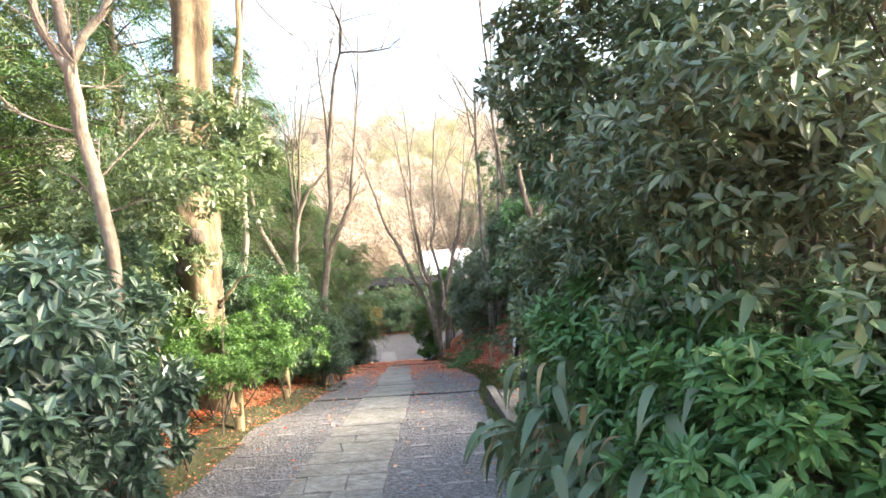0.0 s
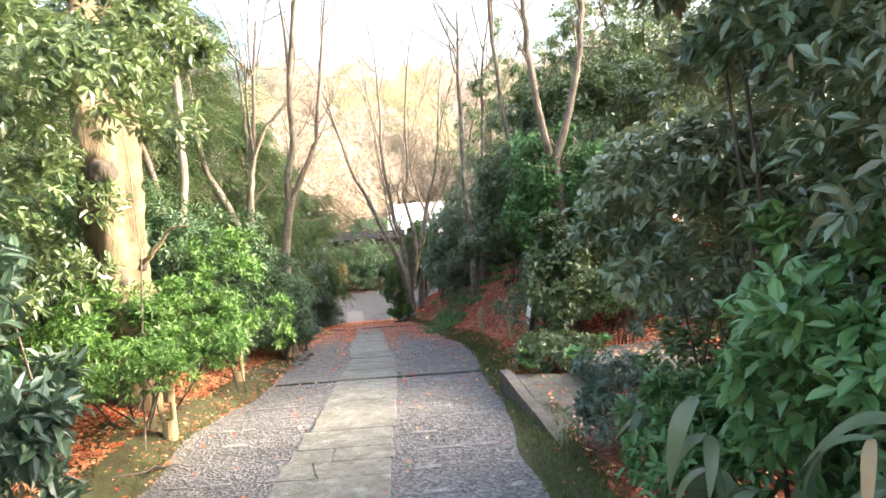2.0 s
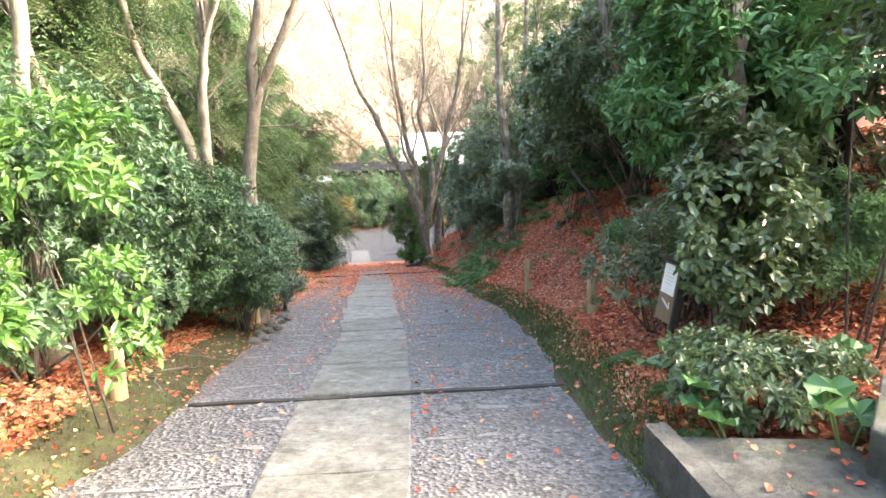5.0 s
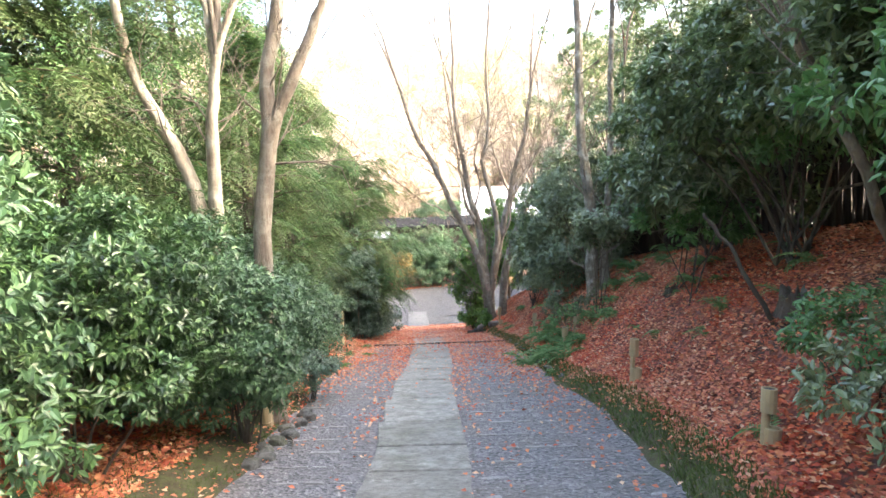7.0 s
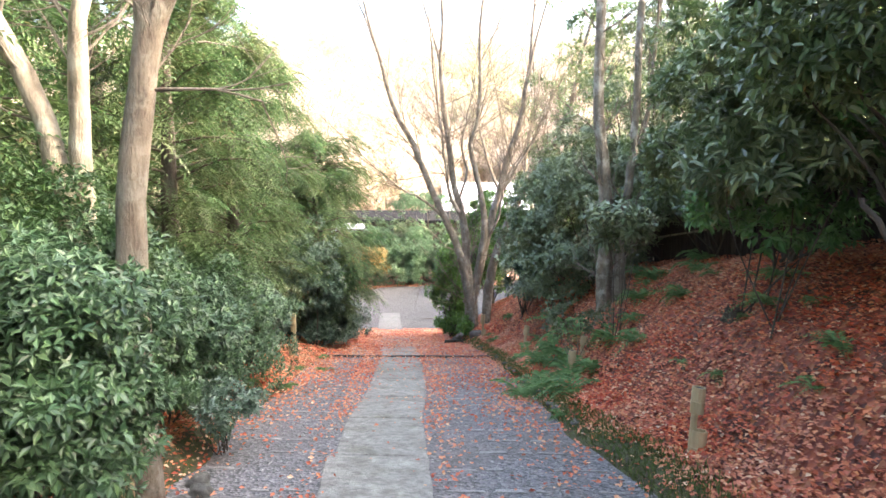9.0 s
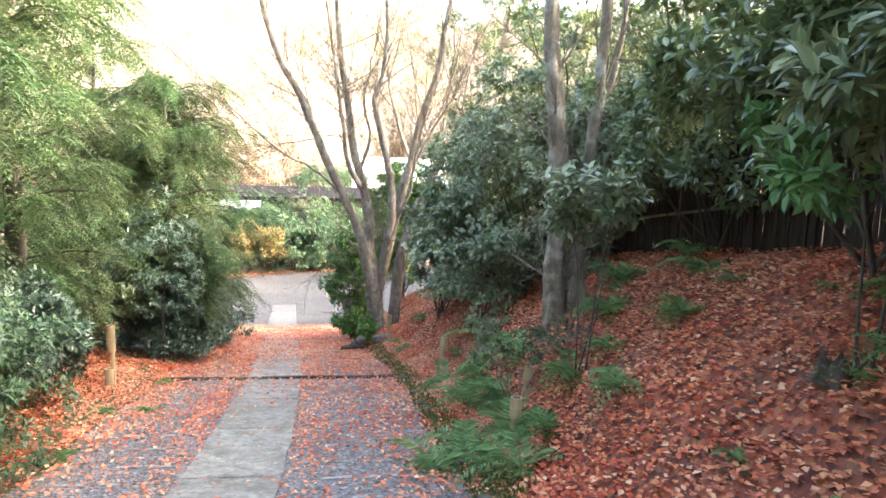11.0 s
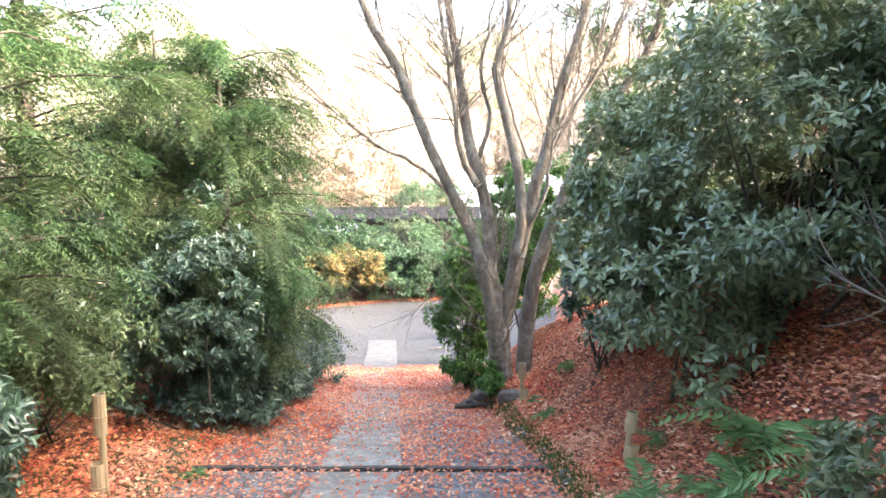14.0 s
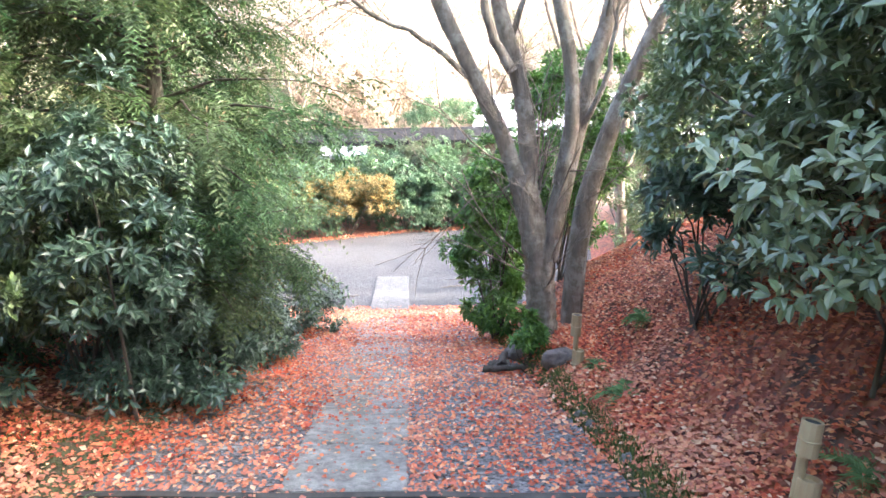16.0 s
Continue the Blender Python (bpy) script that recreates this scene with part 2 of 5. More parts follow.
# ---- mesh helpers ----
def quads(name, verts, faces, material, smooth=False):
    """A mesh from a vertex array (n, 3) and a quad array (m, 4)."""
    me = bpy.data.meshes.new(name)
    verts = np.asarray(verts, dtype=np.float32)
    faces = np.asarray(faces, dtype=np.int32)
    me.vertices.add(len(verts))
    me.vertices.foreach_set("co", verts.ravel())
    me.loops.add(faces.size)
    me.loops.foreach_set("vertex_index", faces.ravel())
    me.polygons.add(len(faces))
    me.polygons.foreach_set("loop_start", np.arange(0, faces.size, 4, dtype=np.int32))
    me.polygons.foreach_set("use_smooth", np.full(len(faces), smooth))
    me.materials.append(MATS[material])
    me.update(calc_edges=True)
    me.validate()
    return me


def part(name, me, parent=None, label="", material=None, at=None):
    """One mesh object, under its parent where there is one. me: a mesh or a bmesh."""
    if isinstance(me, bmesh.types.BMesh):
        data = bpy.data.meshes.new(name)
        me.to_mesh(data)
        me.free()
        data.materials.append(MATS[material])
        me = data
    ob = new(name, me)
    if parent is not None:
        ob.parent = parent
    if at is not None:
        ob.matrix_basis = at
    return tagged(ob, label) if label else ob


def thing(name, at, label, category, group="", kind=""):
    ob = new(name)
    ob.empty_display_size = 0.1
    ob.location = at
    return tagged(ob, label, category, group, kind)


def unit(v):
    return v / np.maximum(np.linalg.norm(v, axis=-1, keepdims=True), 1e-9)


def leaves(base, along, up, length, width, fine=True):
    """Vertices and quads of many leaves folded along their midrib."""
    n = len(base)
    along = unit(along)
    side = unit(np.cross(along, up))
    up = np.cross(side, along)
    L = np.broadcast_to(np.asarray(length, float).reshape(-1, 1), (n, 1))
    W = np.broadcast_to(np.asarray(width, float).reshape(-1, 1), (n, 1)) * 0.5
    tip = base + along * L - up * L * 0.12
    if fine:
        a1, a2 = base + along * L * 0.3 + up * W * 0.25, base + along * L * 0.68 + up * W * 0.15
        v = np.stack([base, tip, a1 + side * W, a2 + side * W * 0.85, a1 - side * W, a2 - side * W * 0.85], 1)
        f = np.array([[0, 2, 3, 1], [1, 5, 4, 0]])
        k = 6
    else:
        mid = base + along * L * 0.45 + up * W * 0.2
        v = np.stack([base, mid + side * W, tip, mid - side * W], 1)
        f = np.array([[0, 1, 2, 3]])
        k = 4
    faces = (np.arange(n)[:, None, None] * k + f[None]).reshape(-1, 4)
    return v.reshape(-1, 3), faces


def joined(pieces):
    vs, fs, off = [], [], 0
    for v, f in pieces:
        vs.append(v)
        fs.append(np.asarray(f) + off)
        off += len(v)
    return np.concatenate(vs), np.concatenate(fs)


def rosettes(rng, tips, out, count, length, width, spread=1.15, fine=True):
    """Whorls of leaves round shoot tips."""
    n = len(tips)
    out = unit(out)
    a = unit(np.cross(out, rng.normal(size=(n, 3))))
    b = np.cross(out, a)
    base, along, up, ln = [], [], [], []
    for k in range(count):
        phi = 2 * np.pi * (k / count) + rng.uniform(-0.3, 0.3, (n, 1))
        tilt = spread * rng.uniform(0.55, 1.15, (n, 1))
        radial = a * np.cos(phi) + b * np.sin(phi)
        al = out * np.cos(tilt) + radial * np.sin(tilt) - np.array([0, 0, 0.18])
        base.append(tips + radial * 0.006 - out * rng.uniform(0, 1.1, (n, 1)) * length)
        along.append(al)
        up.append(out * 0.6 + np.array([0, 0, 1.0]) + rng.normal(size=(n, 3)) * 0.3)
        ln.append(length * rng.uniform(0.65, 1.15, n))
    ln = np.concatenate(ln)
    return leaves(np.concatenate(base), np.concatenate(along), np.concatenate(up), ln, ln * width / length, fine)


def sprays(rng, root, axis, length, pairs, leaflet, width, droop=0.5):
    """Flat feathery sprays or fronds: leaflets both ways along an arching rib."""
    n = len(root)
    axis = unit(axis)
    side = unit(np.cross(axis, np.array([0, 0, 1.0]) + rng.normal(size=(n, 3)) * 0.25))
    up = np.cross(side, axis)
    L = length * rng.uniform(0.65, 1.25, (n, 1))
    base, along, ups, ln = [], [], [], []
    for k in range(pairs):
        s = (k + 0.6) / pairs
        p = root + axis * L * s - np.array([0, 0, 1.0]) * L * droop * s * s
        taper = math.sin(math.pi * min(1.0, 0.18 + 0.82 * s)) ** 0.7 + 0.12
        for sgn in (1, -1):
            base.append(p)
            along.append(axis * 0.55 + side * sgn - np.array([0, 0, 1.0]) * (droop * s * 0.8) + rng.normal(size=(n, 3)) * 0.12)
            ups.append(up)
            ln.append(np.full(n, leaflet * taper) * rng.uniform(0.8, 1.2, n))
    ln = np.concatenate(ln)
    return leaves(np.concatenate(base), np.concatenate(along), np.concatenate(ups), ln, width, False)


def tube(points, radii, sides=7, wobble=0.0, rng=None):
    """A tapered tube along points."""
    P = np.asarray(points, float)
    R = np.asarray(radii, float)
    T = np.gradient(P, axis=0)
    T = unit(T)
    ref = np.array([0.3, 1.0, 0.1]) if abs(T[0, 1]) < 0.8 else np.array([1.0, 0.2, 0.1])
    A = unit(np.cross(T, ref))
    B = np.cross(T, A)
    ang = np.arange(sides) * 2 * np.pi / sides
    r = R[:, None] * np.ones(sides)
    if wobble and rng is not None:
        r = r * (1 + wobble * rng.normal(size=r.shape))
    V = P[:, None] + A[:, None] * (np.cos(ang)[None, :, None] * r[..., None]) + B[:, None] * (np.sin(ang)[None, :, None] * r[..., None])
    V = V.reshape(-1, 3)
    f = []
    for i in range(len(P) - 1):
        for j in range(sides):
            k = (j + 1) % sides
            f.append((i * sides + j, i * sides + k, (i + 1) * sides + k, (i + 1) * sides + j))
    return V, np.array(f)


def fluted(points, radii, sides, seed, depth=0.24):
    """A trunk with ribs, hollows and knots along it."""
    V, f = tube(points, radii, sides)
    rng = np.random.default_rng(seed)
    n = len(points)
    V = V.reshape(n, sides, 3)
    c = np.asarray(points)[:, None]
    th = np.arange(sides) * 2 * np.pi / sides
    s = np.linspace(0, 1, n)[:, None]
    k = 1 + depth * np.sin(3 * th[None] + 5 * s) + 0.6 * depth * np.sin(5 * th[None] - 9 * s) + 0.05 * rng.normal(size=(n, sides))
    for q in range(16):
        a, b, h = rng.uniform(0, 2 * np.pi), rng.uniform(0.05, 0.7), rng.uniform(-0.25, 0.35)
        k += h * np.exp(-((np.angle(np.exp(1j * (th[None] - a)))) / 0.3) ** 2 - ((s - b) / 0.018) ** 2)
    return (c + (V - c) * k[..., None]).reshape(-1, 3), f


def curve_points(pts, n, rng=None, jitter=0.0):
    """A smooth line through a few points (Catmull-Rom), n points."""
    P = np.asarray(pts, float)
    P = np.vstack([2 * P[0] - P[1], P, 2 * P[-1] - P[-2]])
    out = []
    for s in np.linspace(0, len(P) - 3 - 1e-6, n):
        i = int(s)
        u = s - i
        a, b, c, d = P[i:i + 4]
        out.append(0.5 * (2 * b + (c - a) * u + (2 * a - 5 * b + 4 * c - d) * u * u + (3 * b - a - 3 * c + d) * u ** 3))
    out = np.array(out)
    if jitter and rng is not None:
        out[1:] += rng.normal(size=(n - 1, 3)) * jitter * np.linspace(0.3, 1, n - 1)[:, None]
    return out


# ---- shape of the land ----
YK = [-12, 0, 5.5, 7.5, 9.5, 12, 14, 15.5, 17.2, 20.6, 22, 23.9, 26.5, 28.4, 60]
ZK = [1.4, -0.06, -0.71, -0.865, -1.12, -1.62, -1.94, -2.20, -2.52, -3.09, -3.35, -3.71, -4.22, -4.60, -4.60]
CK = [-0.86, -0.86, -0.86, -0.82, -0.81, -0.84, -0.97, -1.08, -1.08, -1.28, -1.42, -1.60, -1.92, -2.10, -2.10]
LK = [1.25, 1.25, 1.22, 1.24, 1.0, 1.18, 1.2, 1.25, 1.3, 1.30, 1.28, 1.30, 1.4, 1.7, 1.7]
RK = [1.2, 1.2, 1.18, 1.22, 1.26, 1.5, 1.55, 1.5, 1.45, 1.45, 1.4, 1.35, 1.3, 1.3, 1.3]
COURT = -4.60


def sm(a, b, x):
    t = np.clip((x - a) / (b - a), 0, 1)
    return t * t * (3 - 2 * t)


def centre(y):
    return np.interp(y, YK, CK)


def height(x, y):
    """Height of the ground."""
    x, y = np.asarray(x, float), np.asarray(y, float)
    z = np.interp(y, YK, ZK)
    u = x - centre(y)
    left = -u - np.interp(y, YK, LK)
    right = u - np.interp(y, YK, RK)
    lz = np.interp(left, [0, 0.3, 0.9, 2.5, 8, 40], [0, 0.10, 0.22, 0.45, 1.3, 6.0])
    bank = np.interp(right, [0, 0.25, 0.6, 1.2, 1.9, 2.6, 6, 12, 40], [0, 0.12, 0.28, 0.95, 1.42, 1.68, 2.4, 4.5, 12.0])
    low = np.interp(right, [0, 0.3, 2.2, 4.0, 9, 40], [0, 0.06, 0.35, 1.0, 3.2, 12.0])
    k = sm(8.6, 12.0, y) * (1 - 0.25 * sm(22, 27, y))
    rz = bank * k + low * (1 - k)
    side = np.where(left > 0, lz, 0) + np.where(right > 0, rz, 0)
    court = 1 - sm(26.0, 28.6, y)
    zz = z + side * np.maximum(court, 0.0)
    zz = zz + sm(2.2, 6, x) * 2.6 * (1 - court) * (1 - sm(34, 42, y))
    hill = sm(52, 105, y) * 13.0 + sm(12, 60, np.abs(x + 3)) * 5.0 * sm(34, 60, y)
    bump = 0.02 * np.sin(x * 5.1 + y * 3.3) * np.sin(y * 4.7 - x * 2.2)
    mound = 0.17 * np.exp(-((x - 0.12) / 0.35) ** 2 - ((y - 23.5) / 0.8) ** 2) * np.clip(right * 8, 0, 1)
    zz = zz + mound
    off = np.clip(np.maximum(left, right) * 2.5, 0, 1) * court
    return zz + hill + bump * off


def hz(x, y):
    return float(height(x, y))


def at(x, y, dz=0.0):
    return (x, y, hz(x, y) + dz)


# ---- ground ----
def grid_mesh(name, xs, ys, material, dz=0.0, smooth=True):
    X, Y = np.meshgrid(xs, ys)
    Z = height(X, Y) + dz
    V = np.stack([X, Y, Z], -1).reshape(-1, 3)
    nx, ny = len(xs), len(ys)
    i, j = np.meshgrid(np.arange(nx - 1), np.arange(ny - 1))
    a = (j * nx + i).ravel()
    return quads(name, V, np.stack([a, a + 1, a + nx + 1, a + nx], 1), material, smooth)


xs = np.concatenate([np.linspace(-400, -20, 12), np.linspace(-18, -6, 16), np.arange(-5.8, 6, 0.11), np.linspace(6.3, 18, 16), np.linspace(20, 400, 12)])
ys = np.concatenate([np.linspace(-200, -15, 6), np.linspace(-12, -1, 12), np.arange(-0.8, 38, 0.14), np.linspace(39, 110, 40), np.linspace(120, 900, 12)])
tagged(new("ground", grid_mesh("ground", xs, ys, "forest_floor", -0.012)), "leaf-strewn brown soil of the wooded banks", "ground", kind="structure")


def strip_mesh(name, y0, y1, step, uf0, uf1, n, material, dz, crown=0.0):
    """A band of ground between two offsets from the middle of the path."""
    Y = np.arange(y0, y1 + 1e-6, step)
    U0, U1 = uf0(Y), uf1(Y)
    s = np.linspace(0, 1, n)
    X = centre(Y)[:, None] + U0[:, None] * (1 - s) + U1[:, None] * s
    YY = np.repeat(Y[:, None], n, 1)
    Z = height(X, YY) + dz + crown * np.sin(np.pi * s)[None]
    V = np.stack([X, YY, Z], -1).reshape(-1, 3)
    i, j = np.meshgrid(np.arange(n - 1), np.arange(len(Y) - 1))
    a = (j * n + i).ravel()
    return quads(name, V, np.stack([a, a + 1, a + n + 1, a + n], 1), material, True)


def wave(y, a=0.06, p=0.0):
    a = 0.5 * a
    return a * np.sin(y * 2.3 + p) + 0.5 * a * np.sin(y * 5.9 + 2 * p)


path = new("path", strip_mesh("path", -6, 28.4, 0.12, lambda y: -np.interp(y, YK, LK) - 0.04 + wave(y), lambda y: np.interp(y, YK, RK) + 0.04 + wave(y, 0.06, 2.0), 26, "gravel", 0.004))
tagged(path, "worn grey gravel path sloping down through the garden", "path", kind="structure")
court = new("court", quads("court", [(-16, 28.4, COURT + 0.006), (1.4, 28.4, COURT + 0.006), (2.4, 36.0, COURT + 0.006), (-2.2, 35.5, COURT + 0.006), (-5.4, 34.0, COURT + 0.006), (-16, 31.0, COURT + 0.006)], [[0, 1, 2, 3], [0, 3, 4, 5]], "court_gravel"))
tagged(court, "level court of fine grey gravel at the foot of the path", "court", kind="structure")
for nm, f0, f1, cr in (("moss_verge_west", lambda y: -np.interp(y, YK, LK) - np.interp(y, [3, 12, 18], [0.62, 0.55, 0.3]) + wave(y, 0.24), lambda y: -np.interp(y, YK, LK) - 0.02 + wave(y), 0.02),
                       ("moss_verge_east", lambda y: np.interp(y, YK, RK) + 0.02 + wave(y, 0.06, 2.0), lambda y: np.interp(y, YK, RK) + np.interp(y, [8, 14, 20], [0.34, 0.26, 0.16]) + wave(y, 0.05, 1.0), 0.02)):
    tagged(new(nm, strip_mesh(nm, -4, 26.8, 0.1, f0, f1, 9, "moss", 0.006, cr)), "olive moss and thin grass on the path's raised verge", "moss verge", kind="structure")


def fine_wood(name, me, parent):
    return tagged(part(name, me, parent), kind="stuff")


# ---- shrubs ----
def clump_tips(rng, radii, clumps, clump_r, tips, low=-0.25, shell=0.72):
    """Tips and outward ways on clumps that sit on an ellipsoid shell."""
    d = unit(rng.normal(size=(clumps * 3, 3)))
    d = d[d[:, 2] > low][:clumps]
    R = np.array(radii)
    ph = np.arctan2(d[:, 1], d[:, 0])[:, None]
    q = rng.uniform(0, 6.28, 4)
    lump = 1 + 0.13 * np.sin(3 * ph + q[0] + 2 * d[:, 2:]) + 0.10 * np.sin(5 * ph + q[1]) + 0.10 * np.sin(7 * d[:, 2:] + q[2])
    shoots = np.where(rng.uniform(0, 1, (len(d), 1)) < 0.14, 1.22, 1.0)
    c = d * R * rng.uniform(shell - 0.2, shell + 0.22, (len(d), 1)) * lump * shoots
    t = unit(rng.normal(size=(len(d), tips, 3)) + d[:, None] * 0.9 + np.array([0, 0, 0.35]))
    r = clump_r * rng.uniform(0.55, 1.3, (len(d), 1, 1)) / shoots[..., None]
    P = c[:, None] + t * r * rng.uniform(0.75, 1.05, (len(d), tips, 1)) * np.array([1, 1, 0.8])
    out = unit(t + d[:, None] * 0.5 + np.array([0, 0, 0.35]))
    return P.reshape(-1, 3), out.reshape(-1, 3), c


def stems_mesh(rng, targets, root_spread, count, r0, material, z0=0.0):
    pcs = []
    idx = rng.choice(len(targets), min(count, len(targets)), replace=False)
    for i in idx:
        e = targets[i]
        b = np.array([rng.uniform(-1, 1) * root_spread, rng.uniform(-1, 1) * root_spread, z0])
        m = b * 0.5 + e * 0.5 + np.array([0, 0, 0.08 * abs(e[2] - z0)]) + rng.normal(size=3) * 0.05
        p = curve_points([b, m, e], 6, rng, 0.015)
        pcs.append(tube(p, np.linspace(r0, r0 * 0.25, 6), 5))
    v, f = joined(pcs)
    return quads("stemwork", v, f, material, True)


def shrub(name, x, y, radii, label, category="shrub", group="", seed=1, clumps=60, clump_r=0.22, tips=16, count=6,
          length=0.08, width=0.03, material="leaf_dark", lift=0.0, low=-0.25, fine=True, stems=10, shell=0.72, spread=1.15, bark="bark_dark", dz=0.0):
    rng = np.random.default_rng(seed)
    gz = hz(x, y)
    ob = thing(name, (x, y, gz), label, category, group)
    P, out, c = clump_tips(rng, radii, clumps, clump_r, tips, low, shell)
    mid = np.array([0, 0, radii[2] * 0.55 + lift])
    P, c = P + mid, c + mid
    floor_z = height(P[:, 0] + x, P[:, 1] + y) - gz
    ok = P[:, 2] > floor_z + 0.04
    P, out = P[ok], out[ok]
    v, f = rosettes(rng, P, out, count, length, width, spread, fine)
    part("foliage", quads("foliage", v, f, material), ob)
    if stems:
        fine_wood("stemwork", stems_mesh(rng, c, 0.18 * min(radii[0], radii[1]), stems, 0.004 + 0.010 * radii[2], bark, -0.06), ob)
    return ob


def conifer(x, y, tall, spread, label, seed, base=0.6, n=700, lean=(0, 0), length=0.42, pairs=9, leaflet=0.10, material="leaf_conifer", fat=False):
    """A feathery evergreen: a trunk, level boughs, drooping sprays."""
    rng = np.random.default_rng(seed)
    ob = thing("evergreen_tree", at(x, y), label, "tree", "feathery evergreens beside the path")
    top = np.array([lean[0], lean[1], tall])
    tr = curve_points([(0, 0, -0.3), top * 0.5 + np.array([0.05, 0.0, 0]), top], 12, rng, 0.02)
    v, f = tube(tr, np.linspace(0.10 + 0.008 * tall, 0.015, 12), 8)
    part("trunk", quads("trunk", v, f, "bark_dark", True), ob)
    pcs, roots, axes = [], [], []
    boughs = int(n / 30)
    for i in range(boughs):
        s = (i + rng.uniform(0, 1)) / boughs
        z = base + (tall - base) * s
        o = tr[min(11, int(z / tall * 11))]
        ph = rng.uniform(0, 2 * np.pi)
        reach = spread * (1 - s ** 3 * 0.65) * (0.55 + 0.45 * min(1, s * 2.5)) * rng.uniform(0.6, 1.1)
        d = np.array([math.cos(ph), math.sin(ph), rng.uniform(-0.05, 0.35)])
        e = np.array([o[0], o[1], z]) + d * reach - np.array([0, 0, 0.08 * reach])
        m = np.array([o[0], o[1], z]) + d * reach * 0.5 + np.array([0, 0, 0.06 * reach])
        p = curve_points([np.array([o[0], o[1], z]), m, e], 7, rng, 0.02)
        pcs.append(tube(p, np.linspace(0.016, 0.003, 7), 5))
        k = 44
        ts = rng.uniform(0.12, 1.0, k)
        pp = np.stack([np.interp(ts, np.linspace(0, 1, 7), p[:, a]) for a in range(3)], 1)
        roots.append(pp + rng.normal(size=(k, 3)) * 0.05)
        sd = np.array([-d[1], d[0], 0])
        axes.append(d[None] * 0.8 + sd[None] * rng.uniform(-1.2, 1.2, (k, 1)) + rng.normal(size=(k, 3)) * 0.3 + np.array([0, 0, -0.25]))
    v, f = joined(pcs)
    fine_wood("boughwork", quads("boughwork", v, f, "bark_dark", True), ob)
    R, A = np.concatenate(roots), np.concatenate(axes)
    v, f = sprays(rng, R, A, length * (1.25 if fat else 1), pairs - (2 if fat else 0), leaflet * (1.3 if fat else 1), 0.026 if fat else 0.019, 0.6)
    keep = height(v[:, 0] + x, v[:, 1] + y) - hz(x, y) < v[:, 2]
    f = f[keep[f].all(1)]
    part("foliage", quads("foliage", v, f, material), ob)
    return ob


def twigs(rng, start, way, length, radius, depth, out, up=0.35):
    """A branching limb: adds tubes to out and its tips as return value."""
    n = 6
    way = way / np.linalg.norm(way)
    bend = rng.normal(size=3) * 0.18
    pts = [start]
    for i in range(1, n):
        way = way + bend * 0.35 + np.array([0, 0, up * 0.12]) + rng.normal(size=3) * 0.07
        way = way / np.linalg.norm(way)
        pts.append(pts[-1] + way * length / (n - 1))
    pts = np.array(pts)
    out.append(tube(pts, np.linspace(radius, radius * 0.45, n), 6 if radius > 0.02 else 4))
    if depth <= 0:
        return
    kids = 3 if depth > 1 else 4
    for k in range(kids):
        i = int(rng.integers(2, n))
        w = pts[i] - pts[i - 1]
        w = w / np.linalg.norm(w) + rng.normal(size=3) * 0.55
        twigs(rng, pts[i], w, length * rng.uniform(0.5, 0.8), radius * 0.5, depth - 1, out, up)


def bare_tree(name, x, y, limbs, label, seed, material="bark_grey", depth=2, group="", twig_len=1.1, top=2.3, wob=0.04, sides=10, zbase=None, flute=False):
    """Limbs: (radius0, radius1, points...) in metres from the foot; each carries bare twigs."""
    rng = np.random.default_rng(seed)
    ob = thing(name, at(x, y) if zbase is None else (x, y, zbase), label, "tree", group)
    tw = []
    for i, (r0, r1, *pts) in enumerate(limbs):
        p = curve_points(pts, 14, rng, 0.012)
        if flute and i == 0:
            q = curve_points(pts, 80, rng, 0.0)
            v, f = fluted(q, np.linspace(r0, r1, 80), 32, seed, flute)
        else:
            v, f = tube(p, np.linspace(r0, r1, 14) * (1 + 0.6 * np.exp(-np.linspace(0, 14, 14)) * (i == 0)), sides, wob, rng)
        part("trunk" if i == 0 else "limb", quads("limb", v, f, material, True), ob)
        if depth and p[13][2] > 3.0:
            w = p[13] - p[12]
            for q in range(2):
                twigs(rng, p[13], w / np.linalg.norm(w) + rng.normal(size=3) * 0.22 * q + np.array([0, 0, 0.2]), top * (1 - 0.3 * q), r1 * (0.95 - 0.3 * q), 2, tw)
        for k in range(0 if not depth else 17 if name == "maple_tree" else 10):
            j = int(rng.integers(6, 14))
            w = p[min(j, 13)] - p[j - 1]
            w = w / np.linalg.norm(w) + rng.normal(size=3) * 0.55
            twigs(rng, p[j if j < 14 else 13], w, twig_len * rng.uniform(0.6, 1.2), min(max(0.28 * (r0 + (r1 - r0) * j / 14), 0.005), 0.012), depth, tw)
    if tw:
        v, f = joined(tw)
        fine_wood("twigwork", quads("twigwork", v, f, "twig", True), ob)
    return ob


